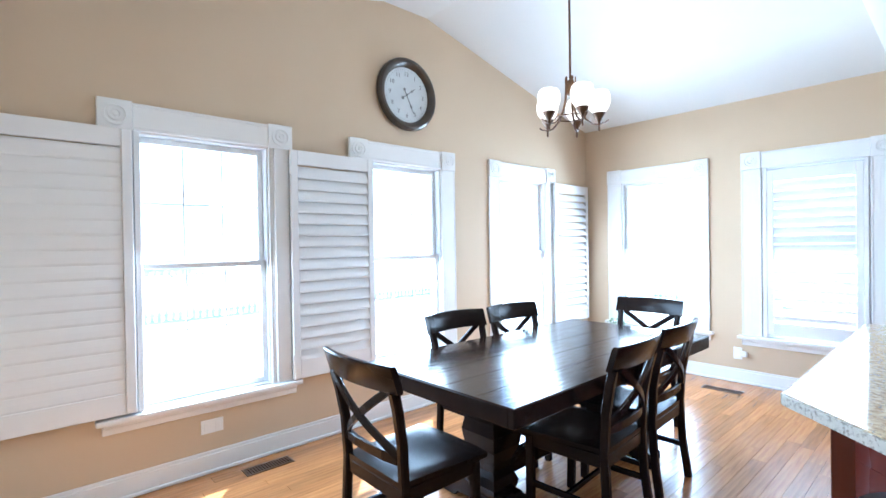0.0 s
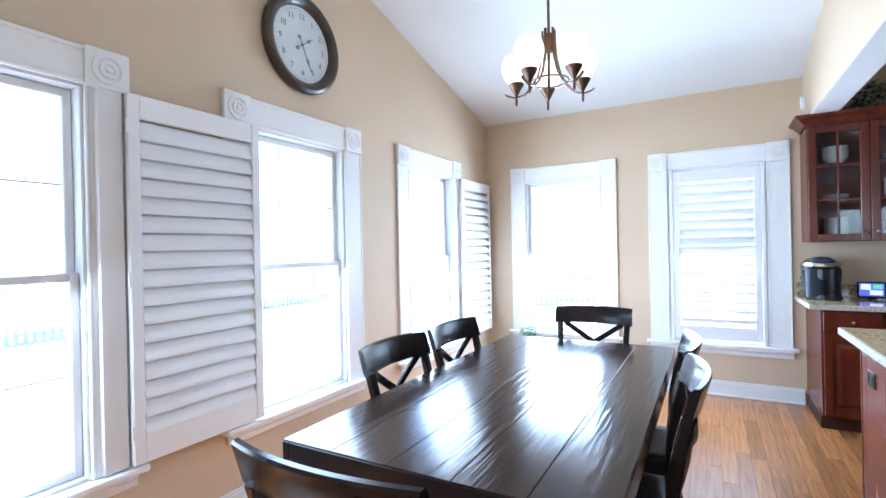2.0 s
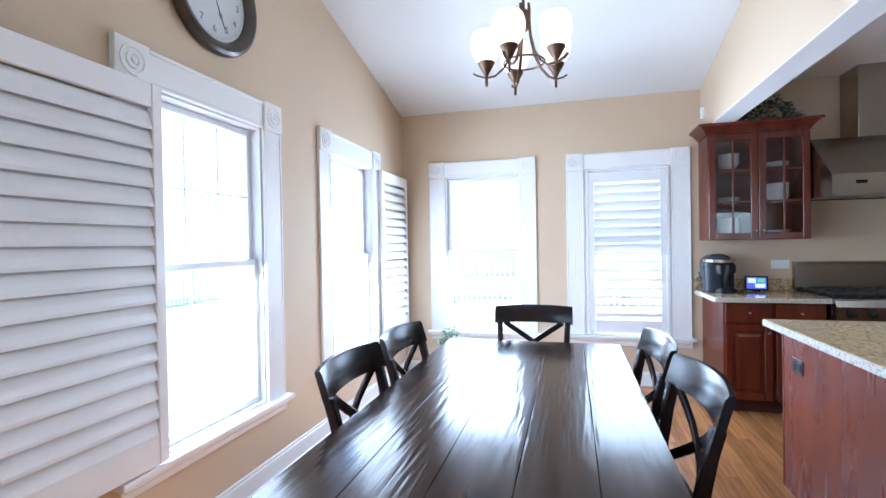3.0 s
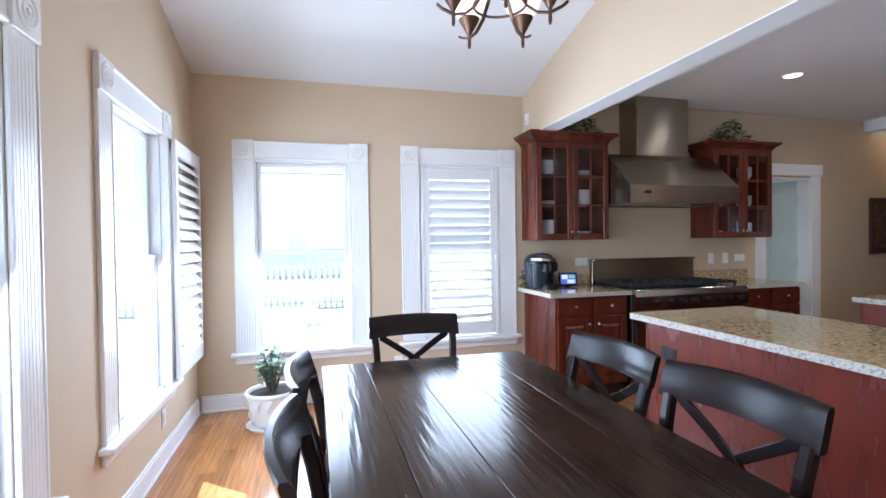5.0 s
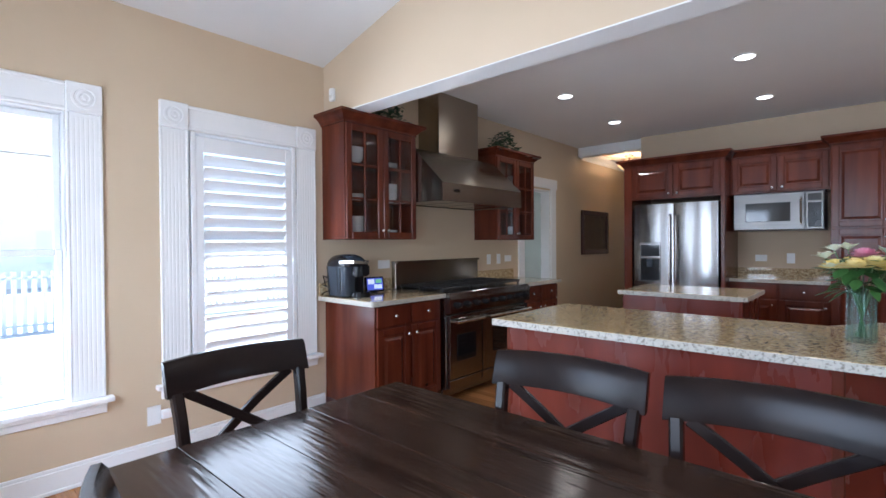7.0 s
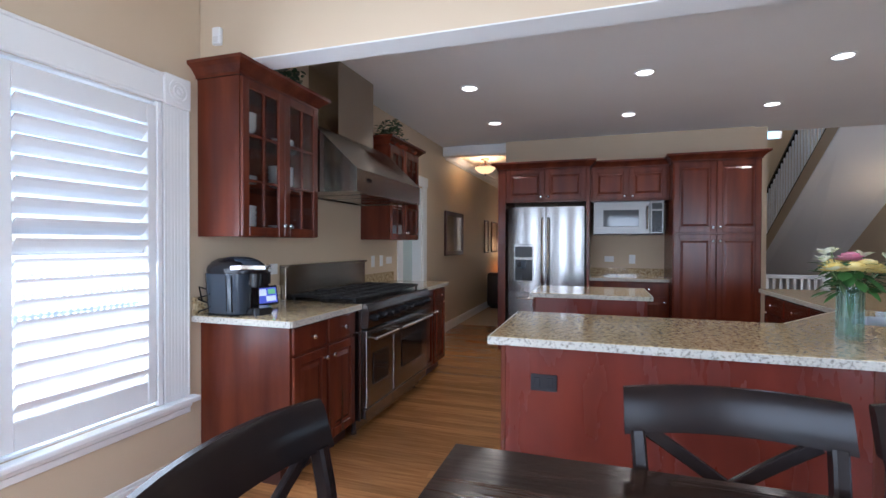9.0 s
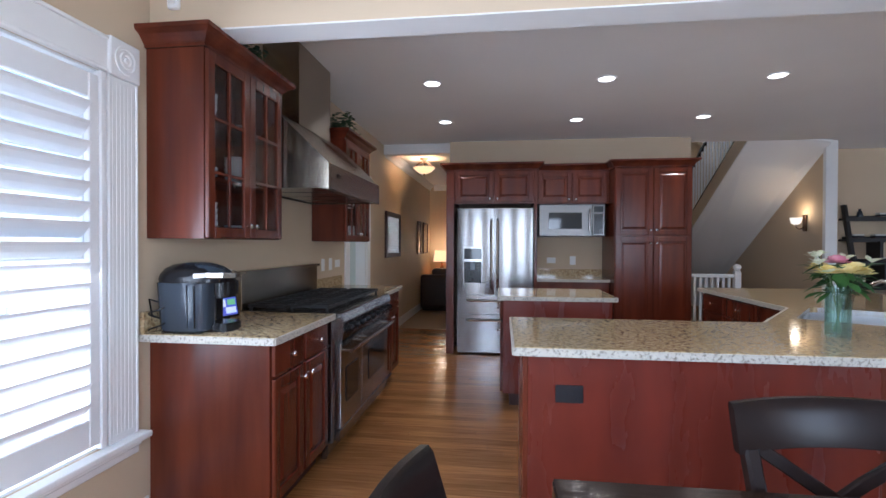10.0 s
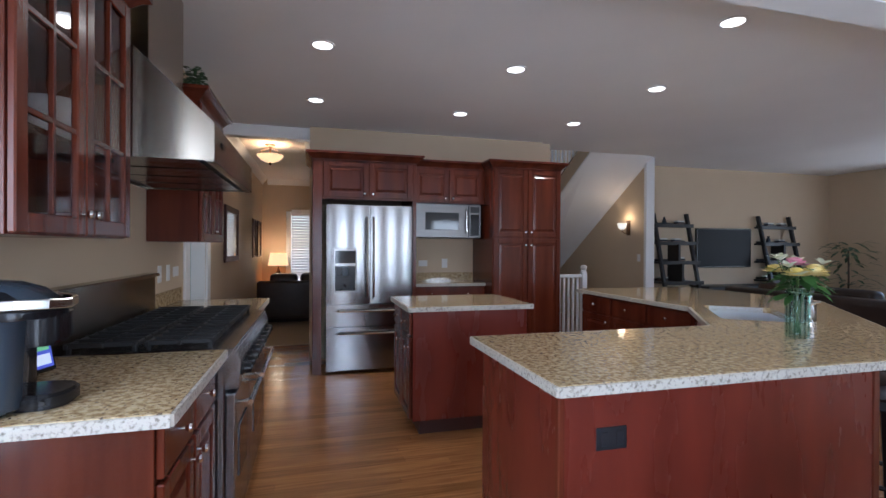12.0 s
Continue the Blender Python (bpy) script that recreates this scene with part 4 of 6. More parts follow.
def cove(bm, u0, u1, v, w, left=1.0, right=1.0, m=None, back=0.002):
    """A cove moulding round the front and the ends of a top."""
    rings = []
    for o, z in COVE:
        pts = [(u0 - o * left, v + z, back), (u1 + o * right, v + z, back), (u1 + o * right, v + z, w + o), (u0 - o * left, v + z, w + o)]
        rings.append([bm.verts.new(m @ Vector(p) if m else Vector(p)) for p in pts])
    fs = []
    for p, q in zip(rings, rings[1:]):
        for k in range(4):
            fs.append(bm.faces.new((p[k], p[(k + 1) % 4], q[(k + 1) % 4], q[k])))
    fs += [bm.faces.new(rings[0]), bm.faces.new(rings[-1])]
    bmesh.ops.recalc_face_normals(bm, faces=fs)
    return bm


def crown(m, u0, u1, v, w, parent):
    return part("crown", cove(bmesh.new(), u0, u1, v, w, 1.0, 1.0, m), CHERRY, parent)


def wall_cabinet(name, y_hi, y_lo, z0, z1, depth, label, glass):
    c = thing(name, label, "cabinet", (XE - depth / 2, (y_hi + y_lo) / 2, z0), "glass-front wall cabinets")
    m = east_m(0)
    u0, u1 = -y_hi, -y_lo
    for a, b in (((u0, z0, 0.003), (u0 + 0.018, z1, depth)), ((u1 - 0.018, z0, 0.003), (u1, z1, depth)), ((u0 + 0.018, z0, 0.003), (u1 - 0.018, z0 + 0.02, depth)), ((u0 + 0.018, z1 - 0.02, 0.003), (u1 - 0.018, z1, depth)), ((u0 + 0.018, z0 + 0.02, 0.003), (u1 - 0.018, z1 - 0.02, 0.012))):
        part("carcass_panel", box(a, b, 0.001, m), CHERRY, c)
    for k in (1, 2):
        v = z0 + (z1 - z0) * k / 3
        part("shelf", box((u0 + 0.019, v - 0.008, 0.013), (u1 - 0.019, v + 0.008, depth - 0.03), 0, m), CHERRY, c)
    uc = (u0 + u1) / 2
    cab_door(c, m, u0 + 0.004, z0 + 0.004, uc - 0.002, z1 - 0.004, depth + 0.001, (uc - 0.028, z0 + 0.07), True)
    cab_door(c, m, uc + 0.002, z0 + 0.004, u1 - 0.004, z1 - 0.004, depth + 0.001, (uc + 0.028, z0 + 0.07), True)
    crown(m, u0, u1, z1, depth, c)
    return c


def dish(kind, x, y, z, r, n, group):
    d = thing(kind, "stack of white ceramic dishes behind cabinet glass" if n > 1 else "white ceramic bowl behind cabinet glass", "dishes", (x, y, z), group)
    for k in range(n):
        bm = bmesh.new()
        if kind == "plate_stack":
            lathe(bm, [(r * 0.55, z + k * 0.012), (r * 0.6, z + k * 0.012 + 0.002), (r, z + k * 0.012 + 0.014), (r, z + k * 0.012 + 0.018), (r * 0.6, z + k * 0.012 + 0.008)], (x, y, 0), 20)
            part("plate", bm, CERAM, d, "", True)
        else:
            h = 0.032
            lathe(bm, [(r * 0.5, z + k * h), (r * 0.55, z + k * h + 0.003), (r * 0.9, z + k * h + 0.035), (r, z + k * h + 0.065), (r * 0.95, z + k * h + 0.065), (r * 0.5, z + k * h + 0.012)], (x, y, 0), 20)
            part("bowl", bm, CERAM, d, "", True)
    return d


wall_cabinet("wall_cabinet", 1.475, 0.725, 1.36, 2.255, 0.295, "cherry wall cabinet with glazed doors and white dishes inside", True)
wall_cabinet("wall_cabinet", -0.485, -1.235, 1.36, 2.255, 0.295, "cherry wall cabinet with glazed doors beside the range hood", True)
for z in (1.387, 1.674, 1.974):
    for i, y in enumerate((1.27, 0.90)):
        dish("bowl_stack" if (i + int(z * 10)) % 2 else "plate_stack", 6.225, y, z, 0.085, 4 if z < 1.9 else 3, "dishes in the cabinet")
for z in (1.387, 1.674, 1.974):
    for i, y in enumerate((-0.68, -1.06)):
        dish("bowl_stack" if i else "plate_stack", 6.225, y, z, 0.075, 3, "dishes in the cabinet")


def ivy(x0, x1, y0, y1, z, seed, label):
    p = thing("trailing_ivy", label, "plant", ((x0 + x1) / 2, (y0 + y1) / 2, z), "ivy on the cabinets")
    rg = random.Random(seed)
    bm = bmesh.new()
    for k in range(330):
        f = rg.random()
        y = y0 + (y1 - y0) * f
        hgt = 0.23 * math.sin(math.pi * f) * rg.random() ** 0.8 + 0.02
        b = rg.uniform(0, 6.28)
        leaf(bm, (rg.uniform(x0, x1), y, z + hgt), (math.cos(b), math.sin(b), rg.uniform(-0.3, 0.7)), rg.uniform(0.035, 0.06), rg.uniform(0.025, 0.04), 0.3)
    part("foliage", bm, IVY, p, "small dark green ivy leaves")
    bm = bmesh.new()
    lathe(bm, [(0.05, 0), (0.06, 0.05), (0.05, 0.05)], ((x0 + x1) / 2, (y0 + y1) / 2, z), 12)
    part("basket", bm, BARK, p)


ivy(6.10, 6.30, 0.74, 1.22, 2.3415, 2, "trailing green ivy on top of the wall cabinet")
ivy(6.10, 6.30, -1.05, -0.62, 2.3415, 3, "trailing green ivy on top of the wall cabinet")


def base_cabinet(name, y_hi, y_lo, label, front=5.75, doors=2):
    c = thing(name, label, "cabinet", (6.05, (y_hi + y_lo) / 2, 0), "cherry base cabinets")
    m = east_m(0, front)
    u0, u1 = -y_hi, -y_lo
    part("body", box((u0, 0.10, -(XE - front) + 0.003), (u1, 0.876, 0), 0.002, m), CHERRY, c)
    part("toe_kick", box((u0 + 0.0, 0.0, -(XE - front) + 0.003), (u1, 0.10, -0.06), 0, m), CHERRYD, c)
    w = (u1 - u0) / doors
    for k in range(doors):
        a, b = u0 + w * k + 0.012, u0 + w * (k + 1) - 0.012
        cab_door(c, m, a, 0.715, b, 0.862, 0.001, ((a + b) / 2, 0.79), slab=True)
        kn = (b - 0.03 if k % 2 == 0 else a + 0.03, 0.64)
        cab_door(c, m, a, 0.115, b, 0.70, 0.001, kn)
    return c


def edges(pts, z0, z1, parent):
    """Pale chiselled strips along the free edges of a stone top."""
    c = Vector((sum(p[0] for p in pts) / len(pts), sum(p[1] for p in pts) / len(pts), 0))
    for (x0, y0), (x1, y1) in zip(pts, pts[1:] + pts[:1]):
        if min(x0, x1) > XE - 0.01 or max(y0, y1) < -2.99:
            continue
        d = Vector((x1 - x0, y1 - y0, 0)).normalized()
        nrm = Vector((d.y, -d.x, 0))
        a, b = Vector((x0, y0, 0)) + d * 0.004, Vector((x1, y1, 0)) - d * 0.004
        bm = bmesh.new()
        if nrm.dot((a + b) / 2 - c) < 0:
            nrm = -nrm
        p = [a + nrm * 0.004, b + nrm * 0.004, b - nrm * 0.012, a - nrm * 0.012]
        prism(bm, [(q.x, q.y) for q in p], z0 + 0.002, z1 - 0.003, "z")
        part("edge_strip", bm, EDGE, parent, "pale rough chiselled edge")


def slab(name, pts, z0, z1, label, bev=0.006, axis="z"):
    bm = bmesh.new()
    prism(bm, pts, z0, z1, axis)
    bmesh.ops.bevel(bm, geom=bm.edges[:], offset=bev, segments=2, affect="EDGES")
    o = thing(name, label, "countertop", (sum(p[0] for p in pts) / len(pts), sum(p[1] for p in pts) / len(pts), z0))
    part("stone", bm, GRANITE, o)
    if z1 - z0 < 0.05:
        edges(pts, z0, z1, o)
    return o


base_cabinet("base_cabinet", 1.457, 0.76, "cherry base cabinet with two drawers and raised-panel doors")
base_cabinet("base_cabinet", -0.475, -1.215, "cherry base cabinet with drawers beside the range")
slab("countertop", [(5.69, 0.752), (XE - 0.002, 0.752), (XE - 0.002, 1.525), (5.69, 1.525)], 0.877, 0.914, "speckled beige granite countertop with a rough pale edge")
slab("countertop", [(5.70, -1.235), (XE - 0.002, -1.235), (XE - 0.002, -0.473), (5.70, -0.473)], 0.877, 0.914, "speckled beige granite countertop beside the range")
slab("backsplash", [(XE - 0.022, 0.752), (XE - 0.002, 0.752), (XE - 0.002, 1.52), (XE - 0.022, 1.52)], 0.915, 1.015, "low granite backsplash strip on the wall", 0.003)
slab("backsplash", [(XE - 0.022, -1.235), (XE - 0.002, -1.235), (XE - 0.002, -0.473), (XE - 0.022, -0.473)], 0.915, 1.015, "low granite backsplash strip on the wall", 0.003)

# range
rg_ = thing("range_cooker", "wide stainless steel range with two ovens and black grates", "range", (6.0, 0.14, 0))
RM = east_m(0, 5.70)
RU0, RU1 = -0.748, 0.468
part("body", box((RU0, 0.11, -(XE - 5.70) + 0.01), (RU1, 0.895, 0), 0.003, RM), STEEL, rg_)
part("kick_panel", box((RU0 + 0.01, 0.035, -0.06), (RU1 - 0.01, 0.11, -0.04), 0.003, RM), STEEL, rg_)
for u in (RU0 + 0.05, RU1 - 0.05):
    for w in (-0.08, -0.58):
        bm = bmesh.new()
        lathe(bm, [(0.02, 0.0), (0.018, 0.11)], (0, 0, 0), 10, Matrix.Translation(RM @ Vector((u, 0, w))))
        part("foot", bm, STEEL, rg_)
bm = bmesh.new()
prism(bm, [(0.0, 0.745), (0.055, 0.75), (0.062, 0.86), (0.045, 0.905), (0.0, 0.905)], RU0, RU1, "x", RM @ Matrix(((1, 0, 0, 0), (0, 0, 1, 0), (0, 1, 0, 0), (0, 0, 0, 1))))
part("control_panel", bm, STEEL, rg_)
for k in range(9):
    u = RU0 + 0.09 + k * (RU1 - RU0 - 0.18) / 8
    bm = bmesh.new()
    lathe(bm, [(0.030, 0.0), (0.030, 0.006), (0.023, 0.008), (0.021, 0.034), (0.016, 0.038), (0.003, 0.039)], (0, 0, 0), 18, RM @ Matrix.Translation((u, 0.81, 0.058)))
    part("knob", bm, BLACKP, rg_, "round black burner knob", True)
for a, b, win in ((RU0 + 0.015, RU0 + 0.445, 0.09), (RU0 + 0.46, RU1 - 0.015, 0.15)):
    d = part("oven_door", box((a, 0.20, 0.001), (b, 0.725, 0.04), 0.006, RM, 2), STEEL, rg_)
    part("oven_window", box((a + win, 0.34, 0.0405), (b - win, 0.56, 0.044), 0.004, RM), PEWTER, d, "dark oven window")
    part("handle", tube(bmesh.new(), [RM @ Vector(p) for p in ((a + 0.03, 0.675, 0.095), (b - 0.03, 0.675, 0.095))], 0.012, 10), CHROME, d, "round steel handle")
    for u in (a + 0.05, b - 0.05):
        part("handle_post", tube(bmesh.new(), [RM @ Vector(p) for p in ((u, 0.675, 0.038), (u, 0.675, 0.095))], 0.009, 8), CHROME, d)
    part("lower_panel", box((a, 0.12, 0.001), (b, 0.19, 0.035), 0.004, RM), STEEL, rg_)
part("cooktop", box((RU0, 0.895, -0.62), (RU1, 0.915, 0.04), 0.004, RM), STEEL, rg_)
for k in range(6):
    u = RU0 + 0.02 + (k % 3) * 0.395
    w0 = -0.30 if k < 3 else -0.575
    bm = bmesh.new()
    for q in range(5):
        uu = u + 0.01 + q * 0.09
        bx(bm, (uu, 0.935, w0), (uu + 0.014, 0.955, w0 + 0.255), 0.003, RM)
    for q in range(3):
        ww = w0 + 0.004 + q * 0.118
        bx(bm, (u, 0.933, ww), (u + 0.384, 0.951, ww + 0.014), 0.003, RM)
    for uu in (u + 0.01, u + 0.36):
        for ww in (w0 + 0.01, w0 + 0.235):
            bx(bm, (uu, 0.916, ww), (uu + 0.014, 0.936, ww + 0.014), 0, RM)
    part("grate", bm, IRON, rg_, "black cast iron grate")
    bm = bmesh.new()
    lathe(bm, [(0.055, 0.916), (0.05, 0.928), (0.035, 0.932), (0.005, 0.933)], (0, 0, 0), 16, Matrix.Translation(RM @ Vector((u + 0.19, 0, w0 + 0.125))))
    part("burner", bm, IRON, rg_)
bm = box((RU0, 0.915, -0.655), (RU1, 1.155, -0.60), 0.004, RM)
bx(bm, (RU0, 1.145, -0.655), (RU1, 1.165, -0.575), 0.004, RM)
part("back_guard", bm, STEELH, rg_, "tall steel back guard")

# hood
hd = thing("range_hood", "large stainless steel chimney range hood on the wall", "range hood", (6.1, 0.14, 1.68))
HY0, HY1 = -0.48, 0.721
bm = bmesh.new()
low = [(5.745, HY0), (XE - 0.004, HY0), (XE - 0.004, HY1), (5.745, HY1)]
up = [(6.083, HY0 + 0.01), (XE - 0.004, HY0 + 0.01), (XE - 0.004, HY1 - 0.002), (6.083, HY1 - 0.002)]
rings = []
for pts, z in ((low, 1.685), (low, 1.84), (up, 2.165)):
    rings.append([bm.verts.new((*p, z)) for p in pts])
fs = []
for p, q in zip(rings, rings[1:]):
    for k in range(4):
        fs.append(bm.faces.new((p[k], p[(k + 1) % 4], q[(k + 1) % 4], q[k])))
fs.append(bm.faces.new(rings[-1]))
bmesh.ops.recalc_face_normals(bm, faces=fs)
part("canopy", bm, STEELH, hd)
bm = box((5.775, HY0 + 0.015, 1.70), (XE - 0.01, HY1 - 0.015, 1.712))
part("underside", bm, IRON, hd, "dark filter underside")
for k in range(4):
    part("baffle", box((5.82, HY0 + 0.05 + k * 0.29, 1.690), (6.30, HY0 + 0.31 + k * 0.29, 1.699), 0.003), STEEL, hd)
part("front_lip", box((5.746, HY0 + 0.001, 1.681), (5.78, HY1 - 0.001, 1.684)), STEELH, hd)
part("chimney", box((6.085, -0.21, 2.165), (XE - 0.004, 0.385, 2.739), 0.003), STEELH, hd)
part("badge", box((5.7405, 0.50, 1.765), (5.7445, 0.57, 1.79), 0.001), BLACKP, hd)

# coffee maker
cm = thing("coffee_maker", "black pod coffee maker with smoked water tank on the counter", "coffee maker", (6.15, 1.37, 0.914))


def oval(cx, cy, rx, ry, power=0.6, n=28):
    """Outline of a rounded rectangle."""
    out = []
    for i in range(n):
        c, s = math.cos(2 * math.pi * i / n), math.sin(2 * math.pi * i / n)
        out.append((cx + rx * math.copysign(abs(c) ** power, c), cy + ry * math.copysign(abs(s) ** power, s)))
    return out


def upright(name, pts, z0, z1, mat, label="", bevel=0.004):
    bm = bmesh.new()
    prism(bm, pts, z0, z1, "z")
    caps = [e for e in bm.edges if abs(e.verts[0].co.z - e.verts[1].co.z) < 1e-6]
    bmesh.ops.bevel(bm, geom=caps, offset=bevel, segments=2, affect="EDGES")
    return part(name, bm, mat, cm, label, True)


def dome(name, rings_, mat, label=""):
    """A closed skin over stacked outlines, each (z, outline)."""
    bm = bmesh.new()
    rows = [[bm.verts.new((*p, z)) for p in pts] for z, pts in rings_]
    fs = [bm.faces.new(rows[0][::-1]), bm.faces.new(rows[-1])]
    for p, q in zip(rows, rows[1:]):
        for k in range(len(p)):
            fs.append(bm.faces.new((p[k], p[(k + 1) % len(p)], q[(k + 1) % len(q)], q[k])))
    bmesh.ops.recalc_face_normals(bm, faces=fs)
    return part(name, bm, mat, cm, label, True)


KX, KY = 6.155, 1.375
upright("body", oval(KX + 0.04, KY - 0.03, 0.115, 0.085, 0.5), 0.914, 1.165, BLACKP)
wt = dome("water_tank", [(0.924, oval(KX + 0.020, KY + 0.055, 0.118, 0.060, 0.62)), (0.93, oval(KX + 0.020, KY + 0.055, 0.124, 0.065, 0.62)), (1.10, oval(KX + 0.022, KY + 0.057, 0.134, 0.071, 0.62)), (1.152, oval(KX + 0.022, KY + 0.057, 0.138, 0.073, 0.62))], RUBBER, "smoked grey water tank")
for x in (-0.055, -0.02):
    part("tank_rib", tube(bmesh.new(), [(KX + x, KY + 0.117, 0.94), (KX + x - 0.003, KY + 0.128, 1.14)], 0.0035, 8), BLACKP, wt)
part("tank_base", box((KX - 0.08, KY + 0.0, 0.9145), (KX + 0.12, KY + 0.115, 0.925), 0.004), BLACKP, wt)
upright("brew_head", oval(KX - 0.085, KY - 0.02, 0.085, 0.080, 0.65), 1.075, 1.168, BLACKP, "", 0.012)
dome("lid", [(1.152, oval(KX - 0.005, KY + 0.02, 0.168, 0.115, 0.68)), (1.170, oval(KX - 0.005, KY + 0.02, 0.170, 0.117, 0.68)), (1.192, oval(KX + 0.0, KY + 0.018, 0.160, 0.110, 0.68)), (1.218, oval(KX + 0.012, KY + 0.014, 0.132, 0.092, 0.72)), (1.236, oval(KX + 0.02, KY + 0.01, 0.092, 0.066, 0.8)), (1.243, oval(KX + 0.022, KY + 0.01, 0.04, 0.03, 0.9))], BLACKP, "domed black lid")
dome("lid_panel", [(1.176, oval(KX - 0.085, KY + 0.018, 0.086, 0.092, 0.7)), (1.200, oval(KX - 0.055, KY + 0.016, 0.100, 0.090, 0.7)), (1.224, oval(KX - 0.025, KY + 0.012, 0.098, 0.078, 0.75)), (1.2405, oval(KX + 0.0, KY + 0.01, 0.075, 0.056, 0.8)), (1.246, oval(KX + 0.01, KY + 0.01, 0.035, 0.028, 0.9))], RUBBER, "blue-grey lid panel")
part("handle", beam(bmesh.new(), [(KX - 0.06, KY + 0.131, 1.186), (KX - 0.12, KY + 0.122, 1.190), (KX - 0.172, KY + 0.085, 1.188), (KX - 0.192, KY + 0.02, 1.184), (KX - 0.176, KY - 0.05, 1.186), (KX - 0.12, KY - 0.092, 1.190)], 0.024, 0.012, (0, 0, 1)), CHROME, cm, "silver lift handle")
upright("drip_tray", oval(KX - 0.105, KY - 0.02, 0.083, 0.083, 0.8), 0.9145, 0.955, BLACKP, "", 0.008)
ph = thing("digital_photo_frame", "small tilted display with a lit blue screen on the counter", "display", (6.2, 1.08, 0.914))
mp_ = pose(6.19, 1.075, 0.925, 0, 0, -15) @ pose(0, 0, 0, 0, 12, 0)
part("case", box((0, -0.085, 0), (0.022, 0.085, 0.125), 0.005, mp_), BLACKP, ph)
sc_ = part("screen", box((-0.003, -0.072, 0.014), (0.0005, 0.072, 0.112), 0.001, mp_), LCD, ph, "glowing blue and white screen")
for y0, z0, y1, z1, mt in ((0.005, 0.062, 0.062, 0.104, LCDW), (-0.062, 0.070, -0.008, 0.102, LCDG), (-0.062, 0.024, 0.010, 0.058, LCDW)):
    part("tile", box((-0.0042, y0, z0), (-0.0031, y1, z1), 0, mp_), mt, sc_)
bm = box((0.015, -0.03, -0.006), (0.07, 0.03, 0.05), 0.004, mp_)
part("stand", bm, BLACKP, ph)
cd = thing("power_cord", "black coiled power cord behind the coffee maker", "cord", (6.32, 1.36, 0.92))
part("cord", tube(bmesh.new(), [(6.29 + 0.04 * math.cos(a * 0.5), 1.495 + 0.022 * math.sin(a * 0.5), 0.925 + 0.006 * a) for a in range(26)] + [(6.335, 1.47, 1.0), (6.345, 1.44, 0.97)], 0.004, 6), BLACKP, cd)
for y, n in ((0.835, 2), (-0.75, 1), (-0.945, 1), (-1.14, 2)):
    plate(east, -y, 1.14, 0.07 * n if n > 1 else 0.075, 0.115 if n == 1 else 0.075, TRIM, "white outlet plate on the kitchen wall", n)

# door in the kitchen wall
d1 = tagged(new("door_1"), "white panelled door standing open in a white casing", "door", "", "structure")
for a, b in (((1.36, 0, 0), (1.50, 2.06, 0.02)), ((2.17, 0, 0), (2.31, 2.06, 0.02))):
    part("casing", box(a, b, 0.004, east), TRIM, d1)
part("head_casing", box((1.33, 2.06, 0), (2.34, 2.19, 0.024), 0.004, east), TRIM, d1)
for a, b in (((1.50, 0, -0.149), (1.52, 2.04, -0.001)), ((2.15, 0, -0.149), (2.17, 2.04, -0.001)), ((1.52, 2.02, -0.149), (2.15, 2.04, -0.001))):
    part("jamb", box(a, b, 0.002, east), TRIM, d1)
dm = pose(6.49, -2.13, 0, 0, 0, 62)
lf = part("leaf", box((0, -0.02, 0.01), (0.62, 0.018, 2.01), 0.003, dm), PALEDOOR, d1)
for z0, z1 in ((0.25, 0.95), (1.10, 1.86)):
    for a, b in ((0.09, 0.29), (0.34, 0.54)):
        part("raised_panel", box((a, 0.012, z0), (b, 0.024, z1), 0.008, dm), PALEDOOR, lf)
for z in (0.25, 1.05, 1.8):
    part("hinge", box((6.485, -2.152, z - 0.05), (6.50, -2.12, z + 0.05), 0.003), CHROME, d1, "steel hinge")
# closet behind the door; its end wall opening is unseen, added for light
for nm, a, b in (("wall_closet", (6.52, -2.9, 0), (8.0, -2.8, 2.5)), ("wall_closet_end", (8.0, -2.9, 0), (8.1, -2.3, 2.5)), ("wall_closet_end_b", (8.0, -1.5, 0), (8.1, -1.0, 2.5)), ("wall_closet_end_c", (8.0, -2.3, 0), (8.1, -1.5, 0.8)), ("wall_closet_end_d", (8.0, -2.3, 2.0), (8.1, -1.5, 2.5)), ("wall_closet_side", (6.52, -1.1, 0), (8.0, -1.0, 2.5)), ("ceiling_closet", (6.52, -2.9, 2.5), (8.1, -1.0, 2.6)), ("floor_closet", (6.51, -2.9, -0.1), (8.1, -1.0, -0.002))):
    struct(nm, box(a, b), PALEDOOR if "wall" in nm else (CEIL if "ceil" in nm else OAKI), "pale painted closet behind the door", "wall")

# peninsula
before = set(scene.objects)
pn = thing("peninsula", "red-stained wooden peninsula base with flat panels", "peninsula", (3.6, 1.05, 0))
part("front_panel", box((3.26, 1.445, 0.0), (4.635, 1.463, 0.876), 0.002), PANEL, pn)
part("end_panel", box((4.617, 0.74, 0.0), (4.637, 1.444, 0.876), 0.002), PANEL, pn)
part("corner_post", box((4.622, 1.44, 0), (4.645, 1.4655, 0.876), 0.004), CHERRY, pn)
part("end_post", box((3.225, 1.40, 0), (3.262, 1.468, 0.876), 0.004), CHERRY, pn)
bm = bmesh.new()
prism(bm, [(4.615, 0.74), (4.615, 1.443), (3.262, 1.443), (2.05, 0.18), (2.05, -1.46), (2.745, -1.46), (2.745, 0.0), (3.28, 0.74)], 0.0, 0.66, "z")
part("base", bm, PANEL, pn)
